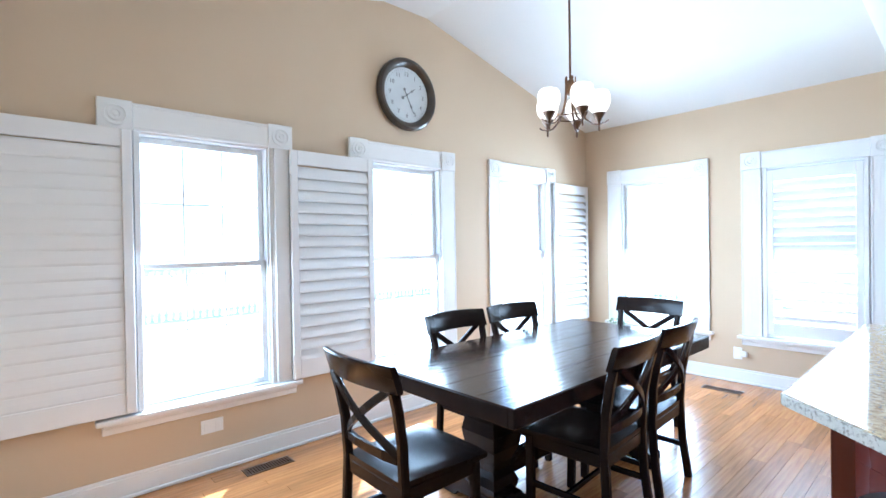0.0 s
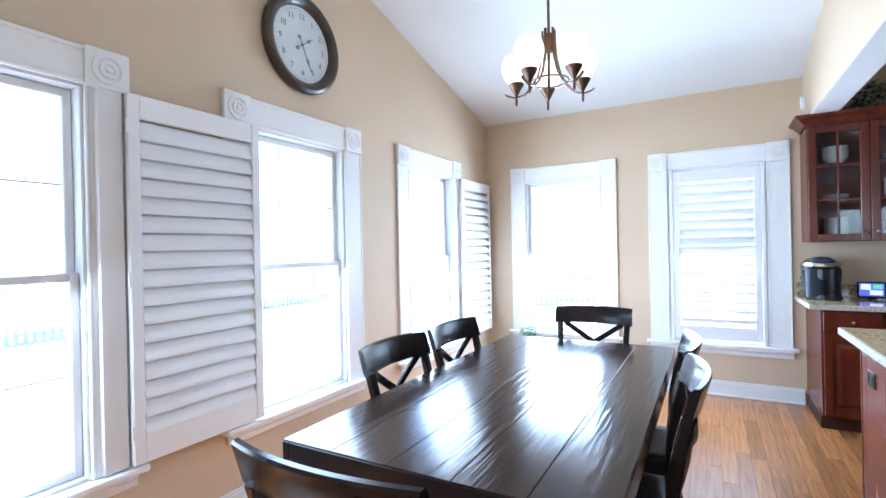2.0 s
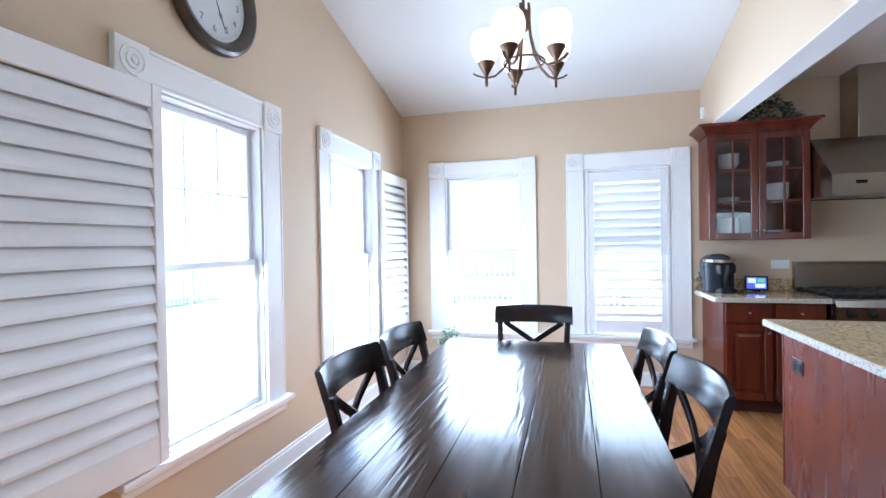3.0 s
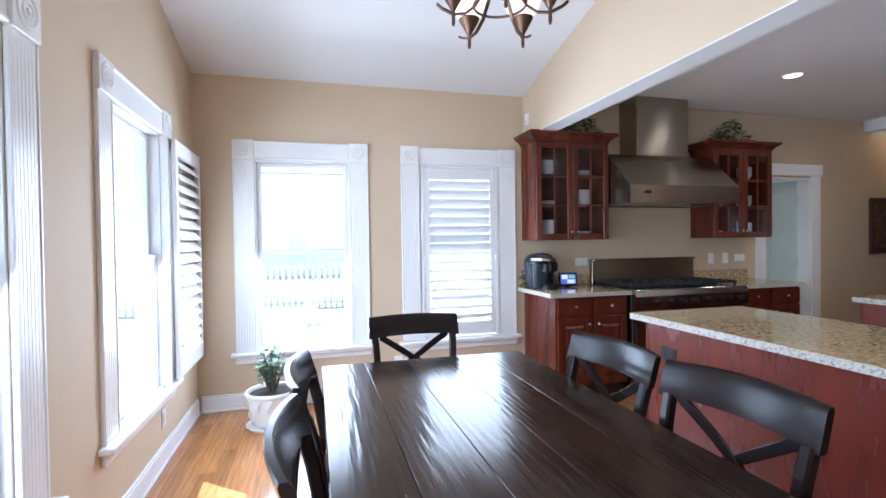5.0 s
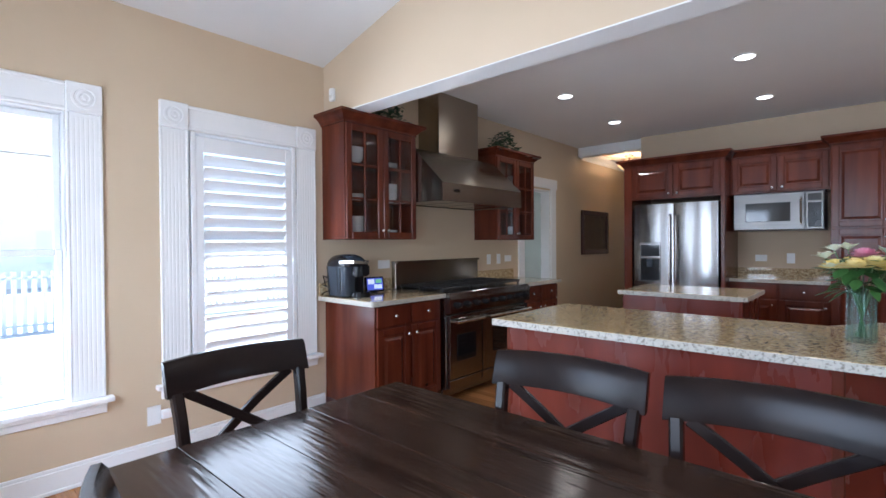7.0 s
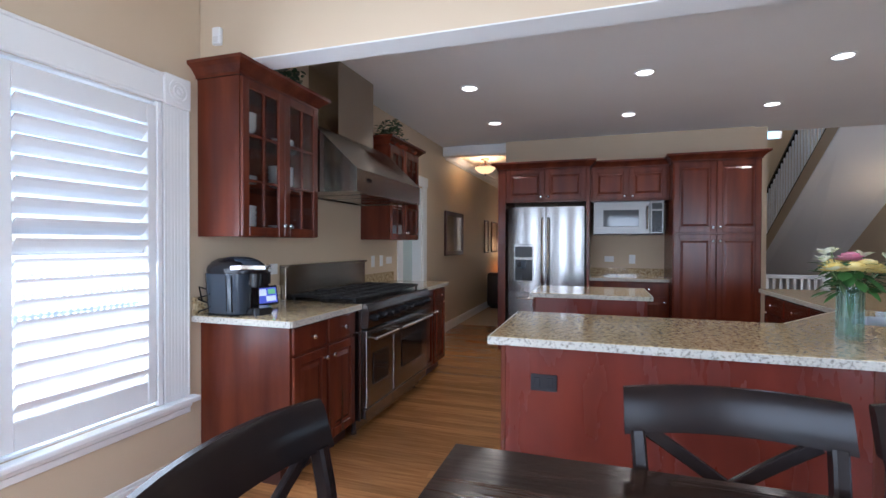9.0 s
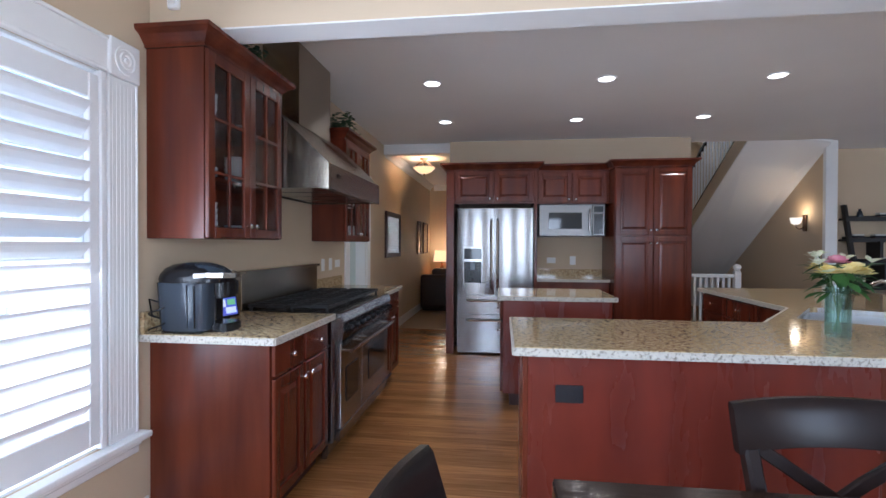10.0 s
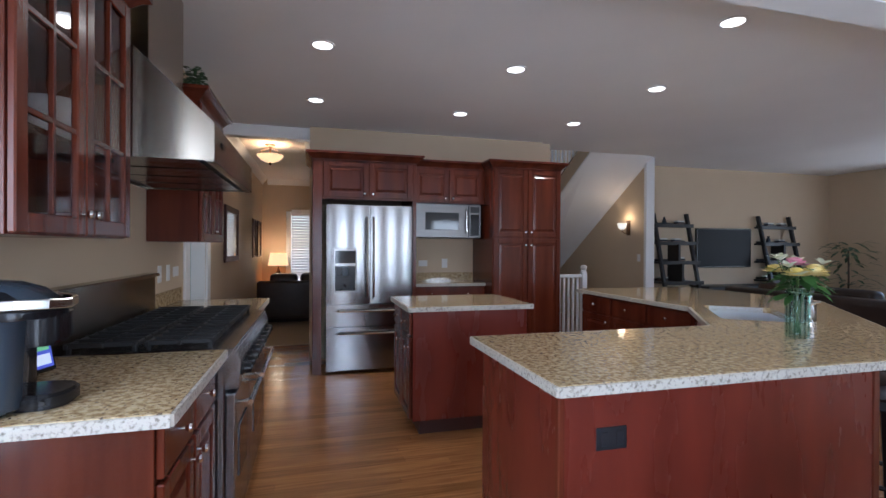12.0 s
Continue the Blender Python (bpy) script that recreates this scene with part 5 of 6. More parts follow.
for pp in ([(3.29, 0.74), (4.615, 0.74), (4.615, 0.756), (3.285, 0.756)], [(2.745, 0.0), (3.28, 0.74), (3.266, 0.748), (2.73, 0.008)], [(2.73, -1.46), (2.745, -1.46), (2.745, -0.002), (2.73, 0.004)], [(2.05, -1.46), (2.066, -1.46), (2.066, 0.175), (2.05, 0.18)], [(2.05, 0.182), (2.067, 0.178), (3.26, 1.42), (3.258, 1.438)], [(2.067, -1.46), (2.729, -1.46), (2.729, -1.445), (2.067, -1.445)]):
    bm = bmesh.new()
    prism(bm, pp, 0.661, 0.8765, "z")
    part("upper_panel", bm, PANEL, pn)
ml = face_m((2.747, 0, 0), (0, 1, 0), (1, 0, 0))
lc = thing("base_cabinet", "cherry base cabinet fronts on the sink side of the peninsula", "cabinet", (2.75, -0.75, 0), "cherry base cabinets")
part("face_frame", box((-1.455, 0.1, -0.001), (-0.005, 0.875, 0.004), 0.001, ml), CHERRY, lc)
for k in range(3):
    a = -1.45 + k * 0.485
    cab_door(lc, ml, a + 0.01, 0.715, a + 0.475, 0.862, 0.005, (a + 0.24, 0.79), slab=True)
    cab_door(lc, ml, a + 0.01, 0.115, a + 0.475, 0.70, 0.005, (a + 0.44, 0.64))
bm = bmesh.new()
outline = [(4.688, 0.705), (4.688, 1.54), (2.94, 1.54), (1.42, -0.08), (1.42, -1.52), (2.785, -1.52), (2.785, 0.0), (3.30, 0.705)]
# sink hole on the diagonal corner
sm = pose(2.66, 0.36, 0, 0, 0, 53.9)
SW, SD = 0.36, 0.21
prism(bm, outline, 0.877, 0.914, "z")
bmesh.ops.bevel(bm, geom=bm.edges[:], offset=0.006, segments=2, affect="EDGES")
cw = thing("countertop", "large angled speckled granite peninsula countertop with pale chiselled edge", "countertop", (3.0, 0.5, 0.877))
ct = part("stone", bm, GRANITE)
cut = part("cutter", box((-SW, -SD, 0.7), (SW, SD, 1.0), 0.04, sm, 3), STEEL)
bo = ct.modifiers.new("sink_hole", "BOOLEAN")
bo.operation, bo.object, bo.solver = "DIFFERENCE", cut, "EXACT"
dg = bpy.context.evaluated_depsgraph_get()
me2 = bpy.data.meshes.new_from_object(ct.evaluated_get(dg))
ct.modifiers.clear()
ct.data = me2
bpy.data.objects.remove(cut)
ct.parent, ct.matrix_parent_inverse = cw, cw.matrix_basis.inverted()
edges(outline, 0.877, 0.914, cw)
sk = thing("kitchen_sink", "undermount stainless steel double sink in the granite", "sink", (2.66, 0.36, 0.75))
bm = bmesh.new()
for a, b in (((-SW - 0.012, -SD - 0.012, 0.70), (-SW, SD + 0.012, 0.912)), ((SW, -SD - 0.012, 0.70), (SW + 0.012, SD + 0.012, 0.912)), ((-SW, -SD - 0.012, 0.70), (SW, -SD, 0.912)), ((-SW, SD, 0.70), (SW, SD + 0.012, 0.912))):
    bx(bm, a, b, 0, sm)
part("rim", bm, SINK, sk)
part("divider", box((-0.012, -SD, 0.70), (0.012, SD, 0.86), 0.006, sm), SINK, sk)
part("basin", box((-SW, -SD, 0.69), (SW, SD, 0.70), 0, sm), SINK, sk)


def fixture(x, y, pts, r, name, label, cat):
    f = thing(name, label, cat, (x, y, 0.914))
    bm = bmesh.new()
    lathe(bm, [(0.026, 0.914), (0.026, 0.925), (0.016, 0.935), (0.013, 0.96)], (x, y, 0), 14)
    part("base", bm, CHROME, f, "", True)
    part("spout", tube(bmesh.new(), pts, r, 10), CHROME, f, "", True)
    return f


fx = fixture(2.72, 0.80, [(2.72, 0.80, 0.93), (2.72, 0.80, 1.10), (2.725, 0.78, 1.14), (2.735, 0.73, 1.15), (2.745, 0.66, 1.12)], 0.011, "faucet", "brushed nickel kitchen faucet beside the sink", "faucet")
part("lever", tube(bmesh.new(), [(2.72, 0.80, 1.02), (2.68, 0.84, 1.04)], 0.007, 8), CHROME, fx)
sp = thing("soap_pump", "brushed steel soap pump bottle beside the sink", "soap dispenser", (2.60, 0.72, 0.914))
bm = bmesh.new()
lathe(bm, [(0.028, 0.9145), (0.030, 0.92), (0.030, 1.02), (0.012, 1.04), (0.009, 1.075), (0.012, 1.08)], (2.60, 0.72, 0), 16)
part("bottle", bm, STEEL, sp, "", True)
part("nozzle", tube(bmesh.new(), [(2.60, 0.72, 1.075), (2.60, 0.72, 1.10), (2.64, 0.70, 1.10)], 0.005, 8), CHROME, sp)
mo = face_m((0, 1.4635, 0), (-1, 0, 0), (0, 1, 0))
plate(mo, -4.452, 0.707, 0.115, 0.075, OUTDARK, "dark bronze outlet in the red peninsula panel", 2)

# vase of flowers
VX, VY = 3.185, 1.10
vs = thing("vase", "ribbed clear green glass vase standing on the granite", "vase", (VX, VY, 0.914))
bm = bmesh.new()
prof = [(0.044, 0.9145), (0.046, 0.92), (0.046, 1.145), (0.043, 1.145), (0.042, 0.93), (0.01, 0.928)]
lathe(bm, prof, (VX, VY, 0), 28)
part("glass_body", bm, VASEG, vs, "", True)
for k in range(14):
    a = 2 * math.pi * k / 14
    part("rib", tube(bmesh.new(), [(VX + 0.047 * math.cos(a), VY + 0.047 * math.sin(a), 0.918), (VX + 0.047 * math.cos(a), VY + 0.047 * math.sin(a), 1.14)], 0.0035, 5), VASEG, vs)
bq = thing("flower_bouquet", "bouquet of yellow and pink roses and cream lilies", "flowers", (VX, VY, 0.93))
rg2 = random.Random(9)
bml = bmesh.new()
heads = [("yellow", -0.045, 0.06, 1.245), ("yellow", -0.10, 0.02, 1.225), ("pink", -0.01, -0.03, 1.275), ("lily", 0.10, -0.02, 1.285), ("lily", 0.13, 0.05, 1.255), ("lily", 0.05, -0.08, 1.29), ("lily", -0.145, 0.03, 1.265), ("lily", -0.09, -0.08, 1.275), ("yellow", 0.03, -0.11, 1.24), ("yellow", 0.02, 0.10, 1.235), ("yellow", 0.09, 0.06, 1.23), ("lily", 0.11, 0.09, 1.215)]
for kind, dx, dy, z in heads:
    dx, dy, z = dx * 0.85, dy * 0.85, z - 0.005
    p = Vector((VX + dx, VY + dy, z))
    part("stem", tube(bmesh.new(), [(VX - dx * 0.15, VY - dy * 0.15, 0.935), (VX + dx * 0.2, VY + dy * 0.2, 1.10), p], 0.003, 5), STEM, bq)
    bm = bmesh.new()
    if kind == "lily":
        for k in range(6):
            a = 2 * math.pi * k / 6 + dx * 9
            leaf(bm, p, (math.cos(a) * 0.7 + dx * 2, math.sin(a) * 0.7 + dy * 2, 0.8 + 0.2 * math.sin(k * 2.1)), 0.062, 0.030, 0.35)
        part("lily", bm, LILY, bq, "cream star-shaped lily", True)
    else:
        for ring_, (rr, hh, n_) in enumerate(((0.010, 0.032, 5), (0.022, 0.028, 7), (0.034, 0.018, 9), (0.044, 0.006, 11))):
            for k in range(n_):
                a = 2 * math.pi * k / n_ + ring_ * 0.7
                c = p + Vector((math.cos(a) * rr * 0.6, math.sin(a) * rr * 0.6, hh * 0.4 - 0.016))
                leaf(bm, c, (math.cos(a) * (0.2 + ring_ * 0.26), math.sin(a) * (0.2 + ring_ * 0.26), 1.0 - ring_ * 0.17), 0.038, 0.050, 0.25)
        part("rose", bm, YELLOW if kind == "yellow" else PINK, bq, "open %s rose" % kind, True)
for k in range(95):
    a = rg2.uniform(0, 6.28)
    r = rg2.uniform(0.02, 0.085)
    z = rg2.uniform(1.12, 1.25)
    leaf(bml, (VX + r * math.cos(a), VY + r * math.sin(a), z), (math.cos(a), math.sin(a), rg2.uniform(-0.6, 0.5)), rg2.uniform(0.05, 0.09), rg2.uniform(0.03, 0.055), 0.3)
part("foliage", bml, LEAF, bq, "glossy green leaves", True)

settle(before, -0.052, 0.02)

# island
before = set(scene.objects)
il = thing("kitchen_island", "small red-stained kitchen island with granite top", "island", (4.23, -0.75, 0))
part("body", box((3.80, -1.06, 0.10), (4.675, -0.375, 0.876), 0.003), PANEL, il)
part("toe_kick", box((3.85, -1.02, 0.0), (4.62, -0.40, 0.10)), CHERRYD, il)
mi = face_m((4.676, 0, 0), (0, 1, 0), (1, 0, 0))
for a in (-1.05, -0.715):
    cab_door(il, mi, a + 0.008, 0.115, a + 0.325, 0.69, 0.001, (a + 0.29, 0.62))
    cab_door(il, mi, a + 0.008, 0.71, a + 0.325, 0.862, 0.001, (a + 0.165, 0.785), slab=True)
slab("countertop", [(3.765, -1.10), (4.715, -1.10), (4.715, -0.338), (3.765, -0.338)], 0.877, 0.914, "speckled granite top of the small island")

settle(before, 0.0, -0.05)

# back run: fridge, microwave nook, pantry
before = set(scene.objects)
BM = face_m((0, -2.15, 0), (-1, 0, 0), (0, 1, 0))
fs_ = thing("fridge_surround", "cherry cabinet surround above and beside the refrigerator", "cabinet", (4.76, -2.5, 0))
part("side_panel", box((5.235, -2.995, 0), (5.33, -2.15, 2.235), 0.003), CHERRY, fs_)
part("side_panel", box((4.235, -2.995, 0), (4.275, -2.15, 2.235), 0.003), CHERRY, fs_)
part("upper_body", box((4.275, -2.995, 1.83), (5.235, -2.152, 2.235), 0.002), CHERRY, fs_)
cab_door(fs_, BM, -5.225, 1.85, -4.760, 2.225, 0.001, (-4.80, 1.89))
cab_door(fs_, BM, -4.752, 1.85, -4.285, 2.225, 0.001, (-4.71, 1.89))
bm = cove(bmesh.new(), -5.33, -4.235, 2.235, 0.84, 1.0, 1.0, face_m((0, -2.99, 0), (-1, 0, 0), (0, 1, 0)))
part("crown", bm, CHERRY, fs_)
def bowed(a, b, v0, v1, m):
    """A door slab whose face bows gently outwards across its width."""
    bm = bmesh.new()
    pts = [(a, 0.002), (b, 0.002)]
    for i in range(13):
        f = i / 12
        pts.append((b + (a - b) * f, 0.052 + 0.014 * math.sin(math.pi * f) ** 0.8))
    sw = m @ Matrix(((1, 0, 0, 0), (0, 0, 1, 0), (0, 1, 0, 0), (0, 0, 0, 1)))
    prism(bm, pts, v0, v1, "z", sw)
    return bm


fr = thing("refrigerator", "stainless steel french-door refrigerator with bottom drawers", "refrigerator", (4.74, -2.5, 0))
part("case", box((4.29, -2.96, 0.02), (5.19, -2.16, 1.775), 0.004), STEEL, fr, "grey refrigerator case")
FM = face_m((0, -2.16, 0), (-1, 0, 0), (0, 1, 0))
for a, b, h in ((-5.19, -4.745, -4.775), (-4.737, -4.29, -4.708)):
    d = part("door", bowed(a, b, 0.735, 1.77, FM), STEEL, fr, "", True)
    part("handle", tube(bmesh.new(), [FM @ Vector(p) for p in ((h, 0.80, 0.065), (h, 0.82, 0.11), (h, 1.62, 0.11), (h, 1.64, 0.065))], 0.012, 8), CHROME, d, "long bar handle")
    if a < -5:
        part("dispenser", box((a + 0.07, 0.86, 0.0655), (a + 0.31, 1.32, 0.069), 0.004, FM), STEEL, d)
        part("dispenser_recess", box((a + 0.085, 0.875, 0.0695), (a + 0.295, 1.13, 0.071), 0.002, FM), BLACKP, d, "black water and ice recess")
        part("dispenser_spout", box((a + 0.16, 1.03, 0.071), (a + 0.22, 1.12, 0.10), 0.006, FM), RUBBER, d)
        part("dispenser_display", box((a + 0.085, 1.16, 0.0695), (a + 0.295, 1.29, 0.071), 0.002, FM), MWGLASS, d, "dark control display")
for v0, v1 in ((0.50, 0.725), (0.05, 0.49)):
    d = part("drawer", bowed(-5.19, -4.29, v0, v1, FM), STEEL, fr, "", True)
    part("handle", tube(bmesh.new(), [FM @ Vector(p) for p in ((-5.08, v1 - 0.06, 0.065), (-5.06, v1 - 0.06, 0.11), (-4.42, v1 - 0.06, 0.11), (-4.40, v1 - 0.06, 0.065))], 0.012, 8), CHROME, d, "long bar handle")
mu = thing("microwave_cabinet", "cherry cabinet over the built-in microwave", "cabinet", (3.83, -2.8, 1.85))
NM = face_m((0, -2.42, 0), (-1, 0, 0), (0, 1, 0))
part("body", box((3.345, -2.995, 1.845), (4.233, -2.42, 2.25), 0.002), CHERRY, mu)
cab_door(mu, NM, -4.21, 1.865, -3.80, 2.235, 0.001, (-3.84, 1.90))
cab_door(mu, NM, -3.79, 1.865, -3.37, 2.235, 0.001, (-3.75, 1.90))
bm = cove(bmesh.new(), -4.23, -3.345, 2.25, 0.57, 0.0, 0.0, face_m((0, -2.99, 0), (-1, 0, 0), (0, 1, 0)))
part("crown", bm, CHERRY, mu)
mw = thing("microwave", "stainless steel microwave oven under the cabinet", "microwave", (3.8, -2.7, 1.45))
part("case", box((3.40, -2.99, 1.44), (4.20, -2.41, 1.842), 0.004), STEELM, mw)
part("door", box((-4.195, 1.445, 0.011), (-3.56, 1.835, 0.04), 0.006, NM), STEELM, mw)
part("door_window", box((-4.08, 1.535, 0.0405), (-3.68, 1.735, 0.047), 0.003, NM, 2), MWGLASS, mw, "grey microwave window")
part("control_panel", box((-3.555, 1.445, 0.011), (-3.405, 1.835, 0.038), 0.006, NM), STEELM, mw)
part("keypad", box((-3.535, 1.47, 0.0385), (-3.425, 1.72, 0.0395), 0, NM), BLACKP, mw)
part("display", box((-3.535, 1.74, 0.0385), (-3.425, 1.81, 0.0395), 0, NM), MWGLASS, mw)
part("handle", tube(bmesh.new(), [NM @ Vector(p) for p in ((-3.59, 1.50, 0.04), (-3.59, 1.52, 0.075), (-3.59, 1.76, 0.075), (-3.59, 1.78, 0.04))], 0.009, 8), CHROME, mw)
nk = thing("base_cabinet", "cherry base cabinet below the microwave nook", "cabinet", (3.83, -2.7, 0), "cherry base cabinets")
part("body", box((3.345, -2.995, 0.1), (4.233, -2.40, 0.876), 0.002), CHERRY, nk)
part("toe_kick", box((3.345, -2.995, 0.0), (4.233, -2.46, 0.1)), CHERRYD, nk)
N2 = face_m((0, -2.40, 0), (-1, 0, 0), (0, 1, 0))
for a in (-4.225, -3.785):
    cab_door(nk, N2, a + 0.01, 0.715, a + 0.43, 0.862, 0.001, (a + 0.22, 0.79), slab=True)
    cab_door(nk, N2, a + 0.01, 0.115, a + 0.43, 0.70, 0.001, (a + 0.39, 0.64))
slab("countertop", [(3.345, -2.997), (4.232, -2.997), (4.232, -2.37), (3.345, -2.37)], 0.877, 0.914, "speckled granite counter in the microwave nook")
slab("backsplash", [(3.345, -2.849), (4.232, -2.849), (4.232, -2.829), (3.345, -2.829)], 0.915, 1.015, "low granite backsplash strip on the wall", 0.003)
wallb = face_m((0, -2.8485, 0), (-1, 0, 0), (0, 1, 0))
plate(wallb, -4.0, 1.13, 0.115, 0.075, TRIM, "white outlet plate in the nook", 2)
plate(wallb, -3.72, 1.13, 0.075, 0.115, TRIM, "white light switch in the nook", 1, "light_switch")
pt = thing("pantry_cabinet", "tall cherry pantry cabinet with four raised-panel doors", "cabinet", (2.91, -2.6, 0))
part("body", box((2.485, -2.995, 0.1), (3.343, -2.15, 2.245), 0.003), CHERRY, pt)
part("toe_kick", box((2.485, -2.995, 0.0), (3.343, -2.21, 0.1)), CHERRYD, pt)
for a, b, kx in ((-3.335, -2.918, -2.95), (-2.91, -2.493, -2.88)):
    cab_door(pt, BM, a, 1.455, b, 2.235, 0.001, (kx, 1.51))
    cab_door(pt, BM, a, 0.115, b, 1.435, 0.001, (kx, 1.36))
bm = cove(bmesh.new(), -3.343, -2.485, 2.245, 0.84, 1.0, 1.0, face_m((0, -2.99, 0), (-1, 0, 0), (0, 1, 0)))
part("crown", bm, CHERRY, pt)

settle(before, 0.035, -0.08)

# recessed lights
for x, y in ((5.296, -0.568), (3.817, -0.616), (2.439, -0.694), (5.336, -1.868), (3.868, -1.927), (2.519, -1.947), (2.85, 0.48)):
    dl = thing("recessed_light", "round lit recessed ceiling light with a white trim ring", "ceiling light", (x, y, 2.74), "recessed ceiling lights")
    bm = bmesh.new()
    lathe(bm, [(0.088, 2.7395), (0.088, 2.734), (0.070, 2.732), (0.066, 2.736), (0.066, 2.7398)], (x, y, 0), 28)
    part("trim_ring", bm, TRIM, dl, "", True)
    bm = bmesh.new()
    lathe(bm, [(0.066, 2.7385), (0.066, 2.7355), (0.04, 2.7335), (0.004, 2.733)], (x, y, 0), 24)
    part("lens", bm, DOWN, dl, "glowing warm white lens")
    ls = bpy.data.lights.new("downlight", "SPOT")
    ls.energy, ls.color, ls.spot_size, ls.spot_blend, ls.shadow_soft_size = 8.5, (1.0, 0.86, 0.68), radians(158), 0.85, 0.06
    lo = new("downlight", ls)
    lo.parent = dl
    lo.matrix_parent_inverse = dl.matrix_basis.inverted()
    lo.matrix_basis = look((x, y, 2.725), (x, y, 0))

# ---- hall, stairs, living area ----
st = tagged(new("staircase"), "closed staircase with white soffit, tan side and white balusters", "stairs", "", "structure")
SL = 0.655


def under(y):
    return 2.70 + (y + 3.28) * SL


def near(y):
    return 2.74 + (y + 3.45) * 0.60


bm = bmesh.new()
prism(bm, [(-3.30, near(-3.30)), (-3.30, near(-3.30) + 0.31), (-7.33, near(-7.33) + 0.31), (-7.33, near(-7.33))], 1.30, 1.36, "x")
part("stringer", bm, PAINT, st, "tan painted stair side")
bm = bmesh.new()
ends = [[bm.verts.new(p) for p in ((0.401, y, under(y)), (1.364, y, near(y) - 0.002), (1.364, y, near(y) + 0.026), (0.401, y, under(y) + 0.028))] for y in (-3.28, -7.40)]
fs = [bm.faces.new(ends[0]), bm.faces.new(ends[1][::-1])]
for k in range(4):
    fs.append(bm.faces.new((ends[0][k], ends[1][k], ends[1][(k + 1) % 4], ends[0][(k + 1) % 4])))
bmesh.ops.recalc_face_normals(bm, faces=fs)
part("soffit", bm, KCEIL, st, "white painted sloping soffit")
for k in range(25):
    y = -3.50 - k * 0.115
    z = near(y) + 0.312
    part("baluster", box((1.32, y - 0.012, z), (1.344, y + 0.012, z + 0.80)), TRIM, st)
part("handrail", beam(bmesh.new(), [(1.332, -3.31, near(-3.31) + 1.14), (1.332, -6.4, near(-6.4) + 1.14)], 0.05, 0.06), ESPRESSO, st, "dark wooden handrail")
part("shoe_rail", beam(bmesh.new(), [(1.335, -3.31, near(-3.31) + 0.32), (1.335, -6.4, near(-6.4) + 0.32)], 0.05, 0.035), ESPRESSO, st, "dark shoe rail under the balusters")
gr = thing("guard_rail", "low white guard rail with a newel post by the stairs", "railing", (1.8, -3.3, 0))
part("top_rail", box((1.58, -3.325, 0.90), (2.24, -3.275, 0.95), 0.008), TRIM, gr)
part("bottom_rail", box((1.58, -3.32, 0.06), (2.24, -3.28, 0.10), 0.004), TRIM, gr)
for k in range(9):
    x = 1.64 + k * 0.073
    part("baluster", box((x - 0.014, -3.314, 0.10), (x + 0.014, -3.286, 0.90)), TRIM, gr)
bm = box((1.50, -3.34, 0), (1.58, -3.26, 0.98), 0.006)
lathe(bm, [(0.03, 0.98), (0.05, 0.99), (0.028, 1.005), (0.05, 1.035), (0.045, 1.07), (0.01, 1.085)], (1.54, -3.30, 0), 14)
part("newel_post", bm, TRIM, gr)

sc = thing("wall_sconce", "bronze wall sconce with a lit glass shade", "wall light", (0.43, -3.80, 1.66))
bm = box((0.401, -3.84, 1.54), (0.425, -3.76, 1.78), 0.01, None, 2)
part("back_plate", bm, BRONZE, sc)
part("arm", tube(bmesh.new(), [(0.42, -3.80, 1.60), (0.48, -3.80, 1.57), (0.53, -3.80, 1.60), (0.53, -3.80, 1.64)], 0.008, 8), BRONZE, sc)
bm = bmesh.new()
lathe(bm, [(0.025, 1.635), (0.06, 1.66), (0.072, 1.71), (0.078, 1.735), (0.07, 1.735), (0.05, 1.66), (0.01, 1.65)], (0.53, -3.80, 0), 20)
part("shade", bm, SHADE, sc, "glowing glass shade", True)


def bulb(name, at, watts, parent, colour=(1.0, 0.72, 0.42), soft=0.05):
    b = bpy.data.lights.new(name, "POINT")
    b.energy, b.color, b.shadow_soft_size = watts, colour, soft
    o = new(name, b)
    o.parent = parent
    o.matrix_parent_inverse = parent.matrix_basis.inverted()
    o.location = at


bulb("sconce_bulb", (0.53, -3.80, 1.80), 0.7, sc)
plate(face_m((0.401, 0, 0), (0, 1, 0), (1, 0, 0)), -3.55, 1.18, 0.075, 0.115, TRIM, "white light switch on the stair wall", 1, "light_switch")

hl = thing("ceiling_lamp", "semi-flush bronze hall lamp with a glowing amber bowl", "ceiling light", (5.92, -3.90, 2.70))
bm = bmesh.new()
lathe(bm, [(0.07, 2.699), (0.07, 2.685), (0.03, 2.67), (0.012, 2.66), (0.012, 2.46), (0.02, 2.44), (0.004, 2.42)], (5.92, -3.90, 0), 18)
part("stem", bm, BRONZE, hl, "", True)
bm = bmesh.new()
lathe(bm, [(0.01, 2.455), (0.06, 2.46), (0.12, 2.49), (0.165, 2.54), (0.172, 2.555), (0.16, 2.555), (0.11, 2.50), (0.01, 2.47)], (5.92, -3.90, 0), 28)
part("bowl", bm, AMBER, hl, "amber glass bowl", True)
for k in range(3):
    a = radians(120 * k + 30)
    part("strut", tube(bmesh.new(), [(5.92, -3.90, 2.66), (5.92 + 0.08 * math.cos(a), -3.90 + 0.08 * math.sin(a), 2.62), (5.92 + 0.165 * math.cos(a), -3.90 + 0.165 * math.sin(a), 2.555)], 0.006, 6), BRONZE, hl)
bulb("hall_bulb", (5.92, -3.90, 2.60), 2.6, hl)


